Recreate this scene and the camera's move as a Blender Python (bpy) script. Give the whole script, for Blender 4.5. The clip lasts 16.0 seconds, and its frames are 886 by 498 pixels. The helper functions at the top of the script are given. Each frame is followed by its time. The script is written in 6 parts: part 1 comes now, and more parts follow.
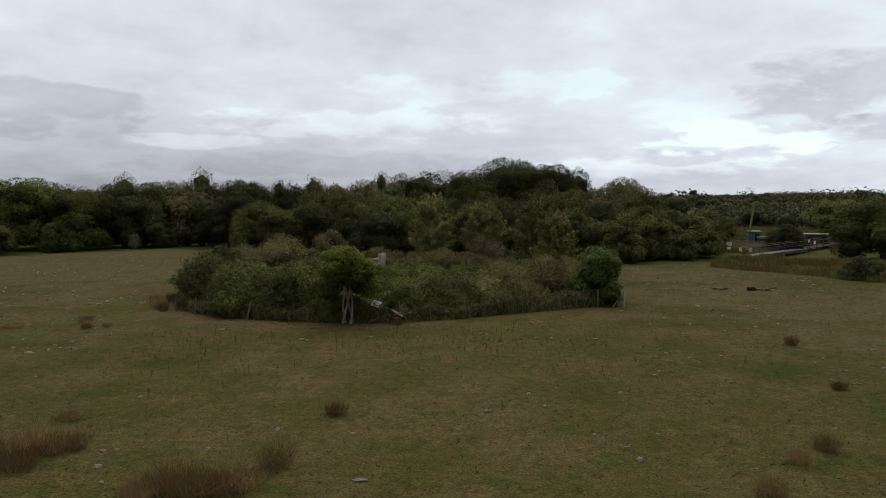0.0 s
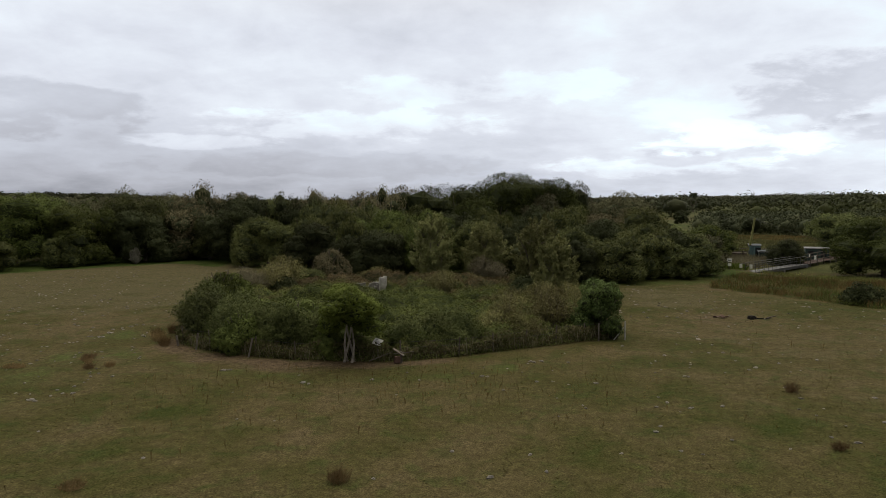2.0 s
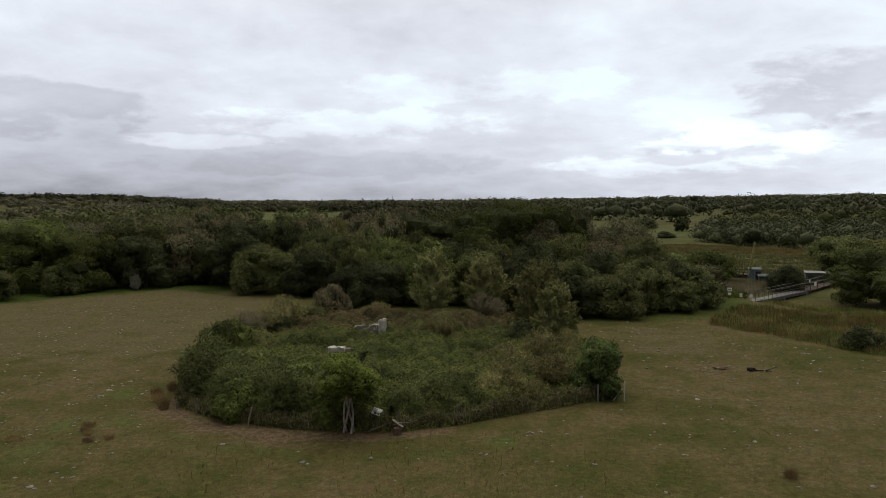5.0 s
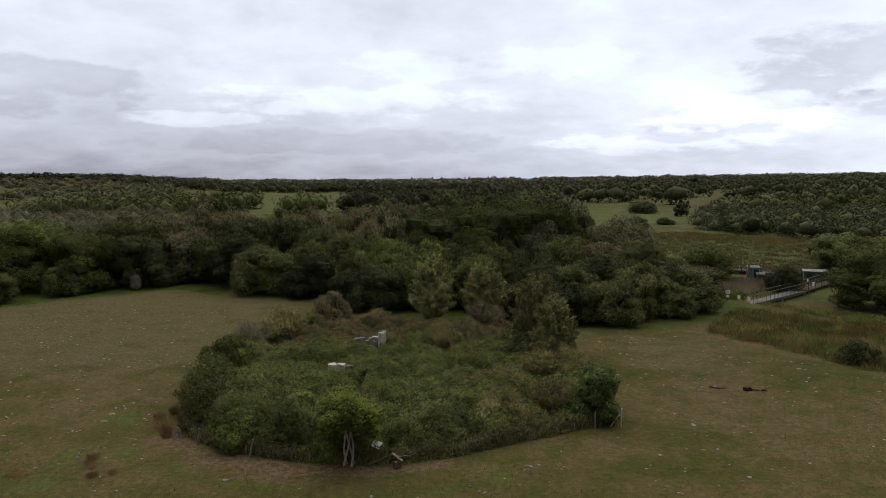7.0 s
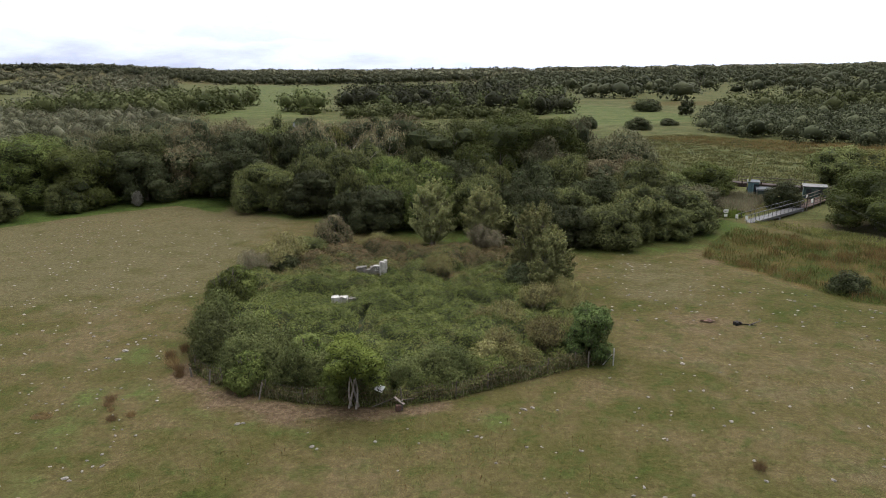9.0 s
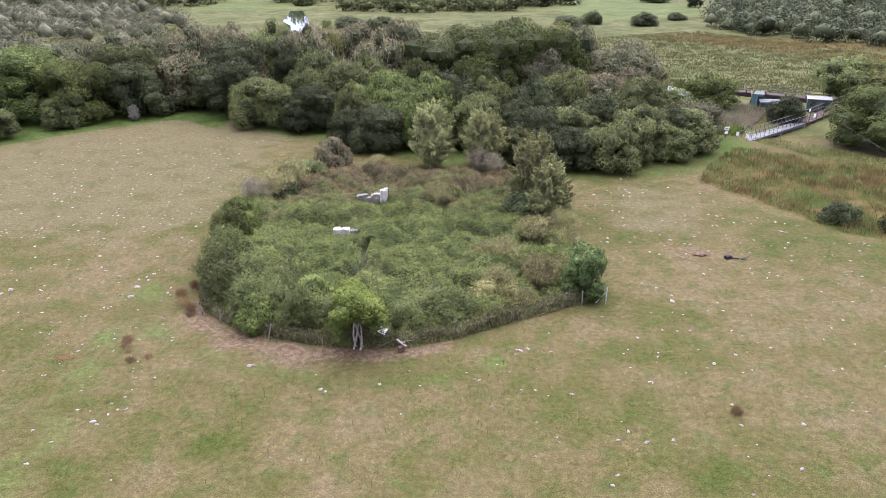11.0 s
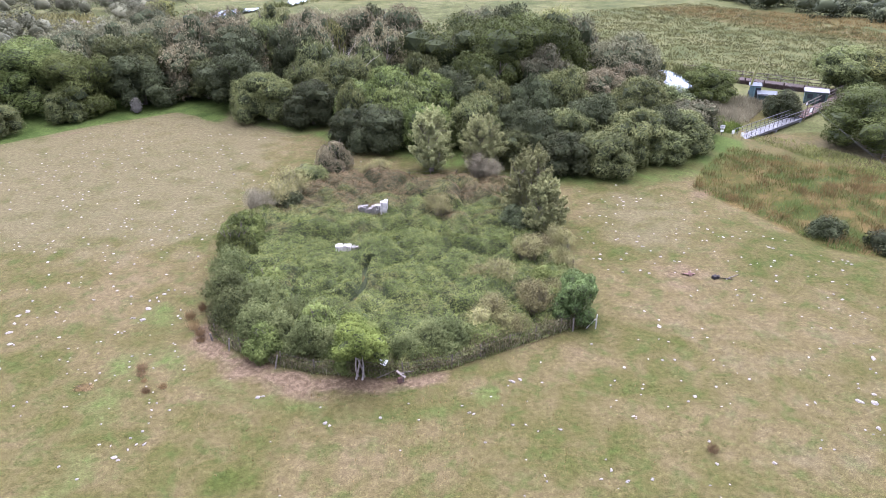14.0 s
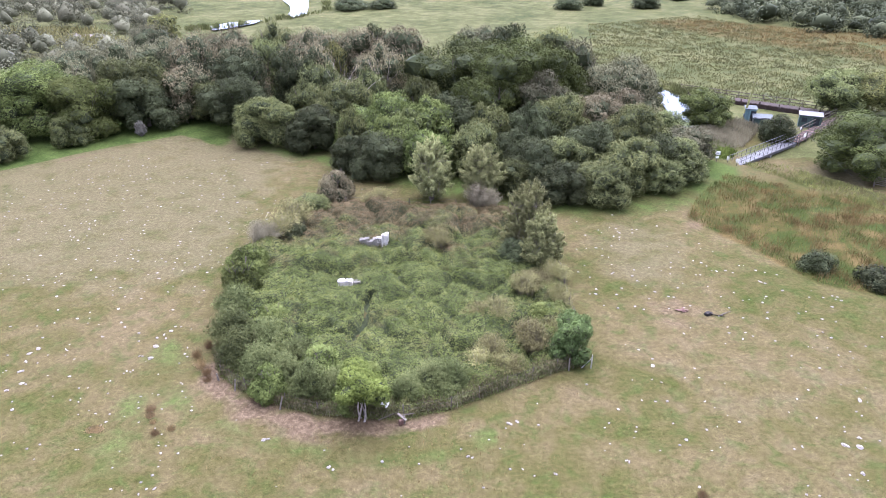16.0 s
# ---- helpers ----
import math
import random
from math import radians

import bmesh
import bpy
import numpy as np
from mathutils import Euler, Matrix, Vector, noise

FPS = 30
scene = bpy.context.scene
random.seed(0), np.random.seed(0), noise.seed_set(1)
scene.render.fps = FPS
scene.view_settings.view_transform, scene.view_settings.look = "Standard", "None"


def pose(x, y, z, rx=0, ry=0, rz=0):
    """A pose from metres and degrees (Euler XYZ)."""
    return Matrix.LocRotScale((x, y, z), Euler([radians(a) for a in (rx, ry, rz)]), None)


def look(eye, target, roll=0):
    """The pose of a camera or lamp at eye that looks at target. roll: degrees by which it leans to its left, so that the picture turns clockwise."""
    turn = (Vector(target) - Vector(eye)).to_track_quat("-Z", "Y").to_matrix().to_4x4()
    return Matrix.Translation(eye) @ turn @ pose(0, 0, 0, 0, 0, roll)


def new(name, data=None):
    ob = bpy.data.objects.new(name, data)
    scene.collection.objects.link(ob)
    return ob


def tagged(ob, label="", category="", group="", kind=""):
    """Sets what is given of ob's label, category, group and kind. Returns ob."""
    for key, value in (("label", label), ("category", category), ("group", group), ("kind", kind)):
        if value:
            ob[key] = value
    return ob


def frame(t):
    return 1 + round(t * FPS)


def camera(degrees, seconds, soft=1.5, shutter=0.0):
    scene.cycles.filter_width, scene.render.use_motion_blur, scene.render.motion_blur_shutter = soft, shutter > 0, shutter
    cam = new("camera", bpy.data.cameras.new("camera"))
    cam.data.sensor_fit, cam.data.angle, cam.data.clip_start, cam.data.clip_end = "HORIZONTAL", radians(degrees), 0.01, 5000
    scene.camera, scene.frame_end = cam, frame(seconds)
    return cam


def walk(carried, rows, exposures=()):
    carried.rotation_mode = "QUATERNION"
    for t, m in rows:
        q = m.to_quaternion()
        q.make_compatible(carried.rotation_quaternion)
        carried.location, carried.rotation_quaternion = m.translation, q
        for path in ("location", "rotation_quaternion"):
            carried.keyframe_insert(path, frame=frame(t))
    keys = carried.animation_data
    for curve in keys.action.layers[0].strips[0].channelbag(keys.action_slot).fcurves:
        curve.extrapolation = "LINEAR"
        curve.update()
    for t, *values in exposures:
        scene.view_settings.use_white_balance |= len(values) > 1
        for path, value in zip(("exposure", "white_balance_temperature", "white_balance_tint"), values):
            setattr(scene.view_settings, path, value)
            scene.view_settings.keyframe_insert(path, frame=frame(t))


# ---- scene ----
cam = camera(65.0, 16.0, soft=0.65)
PATH = [
    (0, (0.047, 0.489, 6.181), (0.049, 2.485, 6.05), -0.28),
    (0.5, (0.033, 0.485, 6.626), (0.034, 2.481, 6.495), -0.28),
    (1, (0.028, 0.491, 7.111), (0.029, 2.487, 6.98), -0.28),
    (1.5, (0.026, 0.521, 7.617), (0.027, 2.517, 7.487), -0.29),
    (2, (0.012, 0.55, 8.179), (0.013, 2.546, 8.049), -0.30),
    (2.5, (0.0, 0.568, 8.738), (0.002, 2.564, 8.608), -0.30),
    (3, (0.019, 0.608, 9.277), (0.02, 2.604, 9.148), -0.31),
    (3.5, (0.02, 0.639, 9.86), (0.021, 2.635, 9.73), -0.32),
    (4, (0.057, 0.699, 10.508), (0.057, 2.695, 10.377), -0.34),
    (6.5, (0.151, 0.856, 14.145), (0.151, 2.851, 13.997), -0.40),
    (7, (0.177, 0.858, 14.93), (0.177, 2.848, 14.735), -0.42),
    (7.5, (0.215, 0.791, 15.753), (0.214, 2.773, 15.486), -0.43),
    (8, (0.236, 0.84, 16.56), (0.234, 2.81, 16.216), -0.44),
    (8.5, (0.262, 0.897, 17.394), (0.259, 2.852, 16.972), -0.45),
    (9, (0.259, 0.894, 18.243), (0.255, 2.831, 17.745), -0.46),
    (9.5, (0.255, 0.862, 19.115), (0.251, 2.777, 18.539), -0.46),
    (12, (0.331, 0.983, 23.482), (0.325, 2.777, 22.598), -0.47),
    (12.5, (0.383, 1.046, 24.407), (0.376, 2.831, 23.506), -0.46),
    (13, (0.443, 1.136, 25.215), (0.435, 2.921, 24.313), -0.45),
    (13.5, (0.486, 1.142, 26.092), (0.478, 2.927, 25.189), -0.44),
    (14, (0.519, 1.143, 26.935), (0.511, 2.927, 26.031), -0.42),
    (14.5, (0.509, 1.164, 27.78), (0.501, 2.948, 26.877), -0.40),
    (15, (0.487, 1.174, 28.647), (0.48, 2.958, 27.743), -0.37),
    (15.5, (0.488, 1.218, 29.496), (0.481, 3.002, 28.593), -0.34),
    (16, (0.501, 1.201, 30.192), (0.495, 2.986, 29.29), -0.30),
]
EXPOSURES = [
    (0, 0.0, 7300, 11), (1.0, 0.14, 7300, 11), (3.5, 0.14, 7300, 11), (6.5, 0.14, 7200, 12), (7.0, 0.22, 7100, 13), (8.0, 0.64, 6800, 14), (9.0, 1.25, 6400, 15),
    (9.7, 1.70, 6150, 18), (11.8, 2.61, 5650, 33), (12.5, 2.64, 5600, 33), (16, 2.70, 5450, 33),
]
walk(cam, [(t, look(eye, target, roll)) for t, eye, target, roll in PATH], EXPOSURES)

# ---- world and sun ----
SUN_HEIGHT, SUN_TURN = 58, 20


def nodes_of(tree):
    tree.nodes.clear()

    def add(kind, **values):
        n = tree.nodes.new(kind)
        for key, value in values.items():
            if key in n.inputs:
                n.inputs[key].default_value = value
            else:
                setattr(n, key, value)
        return n

    def link(a, b):
        tree.links.new(a, b)

    return add, link


def ramp(node, stops):
    e = node.color_ramp.elements
    while len(e) < len(stops):
        e.new(0.5)
    for el, (p, c) in zip(e, stops):
        el.position, el.color = p, (c, c, c, 1) if isinstance(c, (int, float)) else (*c, 1)
    return node


def math_node(add, link, op, a, b=None):
    n = add("ShaderNodeMath", operation=op)
    for k, v in enumerate((a, b)):
        if v is None:
            continue
        if isinstance(v, (int, float)):
            n.inputs[k].default_value = v
        else:
            link(v, n.inputs[k])
    return n.outputs[0]


def mix_node(add, link, fac, a, b, blend="MIX"):
    n = add("ShaderNodeMix", data_type="RGBA", blend_type=blend)
    for k, v in ((0, fac), (6, a), (7, b)):
        if isinstance(v, (int, float)):
            n.inputs[k].default_value = v if k == 0 else (v, v, v, 1)
        elif isinstance(v, tuple):
            n.inputs[k].default_value = (*v, 1)
        else:
            link(v, n.inputs[k])
    return n.outputs[2]


world = bpy.data.worlds.new("overcast")
scene.world = world
world.use_nodes = True
add, link = nodes_of(world.node_tree)
sky = add("ShaderNodeTexSky", sky_type="NISHITA", sun_disc=False, sun_elevation=radians(SUN_HEIGHT), sun_rotation=radians(SUN_TURN))
blue = mix_node(add, link, 1.0, sky.outputs[0], 0.16, "MULTIPLY")
way = add("ShaderNodeTexCoord").outputs["Generated"]
split = add("ShaderNodeSeparateXYZ")
link(way, split.inputs[0])
up = math_node(add, link, "MAXIMUM", split.outputs[2], 0.0)
# a deck of cloud seen in perspective, drawn out towards the horizon
layer = add("ShaderNodeCombineXYZ")
lift = math_node(add, link, "ADD", up, 0.26)
link(math_node(add, link, "DIVIDE", split.outputs[0], lift), layer.inputs[0])
link(math_node(add, link, "DIVIDE", split.outputs[1], lift), layer.inputs[1])
big = add("ShaderNodeTexNoise", Scale=1.0, Detail=5.0, Roughness=0.5, Distortion=0.2)
link(layer.outputs[0], big.inputs["Vector"])
fine = add("ShaderNodeTexNoise", Scale=3.4, Detail=9.0, Roughness=0.6, Distortion=0.15)
link(layer.outputs[0], fine.inputs["Vector"])
thick = math_node(add, link, "ADD", math_node(add, link, "MULTIPLY", big.outputs[0], 0.48), math_node(add, link, "ADD", math_node(add, link, "MULTIPLY", fine.outputs[0], 0.34), 0.085))


def span(value, a, b, c, d):
    n = add("ShaderNodeMapRange", interpolation_type="SMOOTHSTEP")
    for k, v in (("From Min", a), ("From Max", b), ("To Min", c), ("To Max", d)):
        n.inputs[k].default_value = v
    link(value, n.inputs[0])
    return n.outputs[0]


def puff(x, z, wide, tall, amount):
    """A cloud, or a gap in the cloud, about one direction, its edge frayed by the fine noise."""
    dx = math_node(add, link, "DIVIDE", math_node(add, link, "SUBTRACT", split.outputs[0], x), wide)
    dz = math_node(add, link, "DIVIDE", math_node(add, link, "SUBTRACT", up, z), tall)
    rr = math_node(add, link, "ADD", math_node(add, link, "MULTIPLY", dx, dx), math_node(add, link, "MULTIPLY", dz, dz))
    rr = math_node(add, link, "ADD", rr, math_node(add, link, "MULTIPLY", math_node(add, link, "SUBTRACT", fine.outputs[0], 0.5), 6.0))
    return span(rr, 1.3, 0.35, 0.0, amount)


# a grey bank low on one side, thinner bright cloud on the other, a heavy deck overhead
bank = math_node(add, link, "MULTIPLY", span(split.outputs[0], 0.12, -0.42, 0.05, 0.16), span(up, 0.13, 0.06, 0.0, 1.0))
thin = math_node(add, link, "MULTIPLY", span(split.outputs[0], 0.05, 0.5, 0.0, -0.15), span(up, 0.24, 0.10, 0.0, 1.0))
gap = math_node(add, link, "MULTIPLY", span(up, 0.08, 0.12, 0.0, 1.0), span(up, 0.17, 0.12, 0.0, -0.03))
low = math_node(add, link, "MULTIPLY", span(split.outputs[0], 0.75, -0.2, 0.15, 1.0), span(up, 0.075, 0.0, 0.0, 0.22))
roof = span(up, 0.20, 0.6, 0.0, 0.03)
puffs = [puff(*p) for p in ((0.455, 0.135, 0.085, 0.045, 0.20), (0.32, 0.062, 0.06, 0.014, 0.16), (0.53, 0.09, 0.06, 0.02, 0.15), (0.40, 0.085, 0.12, 0.022, -0.14), (0.30, 0.05, 0.14, 0.016, -0.10),
                              (-0.50, 0.12, 0.13, 0.035, 0.16), (-0.15, 0.055, 0.22, 0.02, 0.10), (-0.12, 0.11, 0.2, 0.02, -0.08), (-0.32, 0.085, 0.1, 0.010, -0.10), (0.06, 0.16, 0.2, 0.02, -0.06))]
for more in (bank, thin, gap, low, roof, *puffs):
    thick = math_node(add, link, "ADD", thick, more)
cloud = ramp(add("ShaderNodeValToRGB"), [(0.34, (0.75, 0.93, 1.09)), (0.43, (0.70, 0.805, 0.97)), (0.51, (0.625, 0.71, 0.87)), (0.62, (0.515, 0.585, 0.725)), (0.78, (0.40, 0.445, 0.55)), (0.95, (0.25, 0.28, 0.35))])
link(thick, cloud.inputs[0])
cover = ramp(add("ShaderNodeValToRGB"), [(0.26, 0.6), (0.40, 1.0)])
link(thick, cover.inputs[0])
link_colour = mix_node(add, link, cover.outputs[0], blue, cloud.outputs[0])
back = add("ShaderNodeBackground", Strength=1.0)
# an overcast sky is warmest and brightest overhead and towards the sun
warm = mix_node(add, link, 1.0, link_colour, (1.13, 1.0, 0.80), "MULTIPLY")
link(mix_node(add, link, span(up, 0.22, 0.5, 0.0, 1.0), link_colour, warm), back.inputs[0])
sunward = span(split.outputs[1], -0.55, 0.5, 0.29, 1.0)
link(math_node(add, link, "MULTIPLY", span(up, 0.28, 0.95, 1.0, 2.2), sunward), back.inputs[1])
link(back.outputs[0], add("ShaderNodeOutputWorld").inputs[0])

sun_data = bpy.data.lights.new("sun", "SUN")
sun_data.energy, sun_data.angle, sun_data.color = 1.0, radians(75), (1.0, 0.97, 0.92)
sun = new("sun", sun_data)
sun.matrix_world = look((100 * math.sin(radians(SUN_TURN)) * math.cos(radians(SUN_HEIGHT)), 100 * math.cos(radians(SUN_TURN)) * math.cos(radians(SUN_HEIGHT)), 100 * math.sin(radians(SUN_HEIGHT))), (0, 0, 0))

# ---- materials ----
def material(name, build, gloss=0.25, rough=0.8, bump=None):
    """A Principled material whose colour the function build(add, link) returns."""
    m = bpy.data.materials.new(name)
    m.use_nodes = True
    add, link = nodes_of(m.node_tree)
    p = add("ShaderNodeBsdfPrincipled", Roughness=rough)
    p.inputs["Specular IOR Level"].default_value = gloss
    out = add("ShaderNodeOutputMaterial")
    colour = build(add, link)
    if isinstance(colour, tuple):
        p.inputs["Base Color"].default_value = (*colour, 1)
    else:
        link(colour, p.inputs["Base Color"])
    if bump:
        scale, strength, depth = bump
        n = add("ShaderNodeTexNoise", Scale=scale, Detail=6.0, Roughness=0.65)
        link(add("ShaderNodeTexCoord").outputs["Object"], n.inputs["Vector"])
        b = add("ShaderNodeBump", Strength=strength, Distance=depth)
        link(n.outputs[0], b.inputs["Height"])
        link(b.outputs[0], p.inputs["Normal"])
    link(p.outputs[0], out.inputs[0])
    return m


def place_noise(add, link, scale, detail=4.0, rough=0.55, twist=0.0):
    n = add("ShaderNodeTexNoise", Scale=scale, Detail=detail, Roughness=rough, Distortion=twist)
    link(add("ShaderNodeNewGeometry").outputs["Position"], n.inputs["Vector"])
    return n.outputs[0]


def leaf_material(name, dark, mid, light, glow=0.14, patches=0.45, each=0.22):
    """Leaves: colour varies from leaf to leaf, from plant to plant and in patches; some light passes through."""
    m = bpy.data.materials.new(name)
    m.use_nodes = True
    add, link = nodes_of(m.node_tree)
    geo = add("ShaderNodeNewGeometry")
    patch = place_noise(add, link, patches, 3.0, 0.55)
    mixv = math_node(add, link, "ADD", math_node(add, link, "MULTIPLY", geo.outputs["Random Per Island"], each), math_node(add, link, "MULTIPLY", patch, 1 - each))
    r = ramp(add("ShaderNodeValToRGB"), [(0.26, dark), (0.49, mid), (0.74, light)])
    link(mixv, r.inputs[0])
    rnd = add("ShaderNodeObjectInfo").outputs["Random"]
    hsv = add("ShaderNodeHueSaturation", Saturation=1.0)
    link(math_node(add, link, "ADD", math_node(add, link, "MULTIPLY", rnd, 0.02), 0.488), hsv.inputs["Hue"])
    link(math_node(add, link, "ADD", math_node(add, link, "MULTIPLY", rnd, 0.60), 0.55), hsv.inputs["Value"])
    link(r.outputs[0], hsv.inputs["Color"])
    p = add("ShaderNodeBsdfPrincipled", Roughness=0.8)
    p.inputs["Specular IOR Level"].default_value = 0.05
    link(hsv.outputs[0], p.inputs["Base Color"])
    tr = add("ShaderNodeBsdfTranslucent")
    link(hsv.outputs[0], tr.inputs[0])
    mx = add("ShaderNodeMixShader")
    mx.inputs[0].default_value = glow
    link(p.outputs[0], mx.inputs[1])
    link(tr.outputs[0], mx.inputs[2])
    link(mx.outputs[0], add("ShaderNodeOutputMaterial").inputs[0])
    return m


LEAF = {
    "oak": leaf_material("oak_leaf", (0.015, 0.019, 0.005), (0.048, 0.059, 0.016), (0.106, 0.125, 0.037)),
    "green": leaf_material("green_leaf", (0.03, 0.04, 0.011), (0.096, 0.121, 0.034), (0.192, 0.23, 0.07)),
    "olive": leaf_material("olive_leaf", (0.046, 0.053, 0.019), (0.118, 0.134, 0.048), (0.205, 0.222, 0.086)),
    "yellow": leaf_material("yellow_leaf", (0.06, 0.064, 0.023), (0.165, 0.175, 0.06), (0.33, 0.345, 0.118)),
    "willow": leaf_material("willow_leaf", (0.036, 0.042, 0.016), (0.108, 0.124, 0.046), (0.208, 0.23, 0.092)),
    "grey": leaf_material("grey_leaf", (0.056, 0.055, 0.031), (0.116, 0.114, 0.064), (0.172, 0.168, 0.096)),
    "brown": leaf_material("brown_leaf", (0.0722, 0.0646, 0.0361), (0.1568, 0.14, 0.0795), (0.234, 0.2088, 0.1224)),
    "dark": leaf_material("dark_leaf", (0.018, 0.022, 0.01), (0.053, 0.063, 0.029), (0.108, 0.123, 0.058)),
    "pale": leaf_material("pale_leaf", (0.058, 0.061, 0.025), (0.1705, 0.1782, 0.0726), (0.3162, 0.3277, 0.138)),
    "bright": leaf_material("bright_leaf", (0.038, 0.05, 0.011), (0.105, 0.136, 0.03), (0.19, 0.235, 0.056)),
    "straw": leaf_material("straw_leaf", (0.07, 0.066, 0.026), (0.17, 0.16, 0.064), (0.275, 0.258, 0.115)),
    "rush": leaf_material("rush_leaf", (0.072, 0.052, 0.021), (0.168, 0.122, 0.05), (0.27, 0.2, 0.09)),
    "tuft": leaf_material("tuft_blade", (0.085, 0.058, 0.026), (0.205, 0.143, 0.068), (0.32, 0.235, 0.122)),
    "litter": leaf_material("withered_growth", (0.06, 0.053, 0.026), (0.15, 0.134, 0.068), (0.25, 0.226, 0.12)),
    "dead": leaf_material("dead_twig", (0.064, 0.057, 0.036), (0.172, 0.154, 0.1), (0.28, 0.255, 0.17)),
    "holly": leaf_material("holly_leaf", (0.022, 0.033, 0.011), (0.0683, 0.1, 0.0317), (0.1512, 0.2025, 0.0702)),
    "broom": leaf_material("broom_stem", (0.028, 0.035, 0.012), (0.082, 0.097, 0.034), (0.155, 0.174, 0.066)),
    "blossom": leaf_material("blossom_leaf", (0.1, 0.097, 0.078), (0.2, 0.195, 0.155), (0.3, 0.29, 0.24)),
    "far_dark": leaf_material("far_mixed_wood", (0.017, 0.021, 0.011), (0.05, 0.057, 0.03), (0.094, 0.1, 0.053), 0.08, 0.10, 0.26),
    "far_grey": leaf_material("far_scrub_leaf", (0.046, 0.05, 0.029), (0.116, 0.118, 0.072), (0.185, 0.183, 0.116), 0.08, 0.12, 0.26),
    "far_green": leaf_material("far_green_leaf", (0.028, 0.036, 0.013), (0.080, 0.096, 0.036), (0.140, 0.154, 0.062), 0.08, 0.11, 0.26),
}


def bramble_colour(add, link):
    geo = add("ShaderNodeNewGeometry")
    patch = place_noise(add, link, 0.55, 5.0, 0.62, 0.5)
    tone = math_node(add, link, "ADD", math_node(add, link, "MULTIPLY", geo.outputs["Random Per Island"], 0.20), math_node(add, link, "MULTIPLY", patch, 0.80))
    green = ramp(add("ShaderNodeValToRGB"), [(0.29, (0.032, 0.043, 0.011)), (0.44, (0.084, 0.106, 0.028)), (0.60, (0.136, 0.158, 0.044)), (0.76, (0.182, 0.200, 0.066))])
    red = ramp(add("ShaderNodeValToRGB"), [(0.18, (0.034, 0.026, 0.014)), (0.5, (0.115, 0.078, 0.044)), (0.82, (0.200, 0.145, 0.085))])
    for r in (green, red):
        link(tone, r.inputs[0])
    pos = add("ShaderNodeSeparateXYZ")
    link(geo.outputs["Position"], pos.inputs[0])
    far = add("ShaderNodeMapRange")
    for k, v in (("From Min", 55.0), ("From Max", 71.0), ("To Min", -0.05), ("To Max", 0.26)):
        far.inputs[k].default_value = v
    link(pos.outputs[1], far.inputs[0])
    n = math_node(add, link, "ADD", place_noise(add, link, 0.28, 6.0, 0.68, 0.8), far.outputs[0])
    withered = ramp(add("ShaderNodeValToRGB"), [(0.51, 0.0), (0.68, 0.85)])
    link(n, withered.inputs[0])
    return mix_node(add, link, withered.outputs[0], green.outputs[0], red.outputs[0])


BRAMBLE = material("bramble_leaf", bramble_colour, 0.08, 0.8)


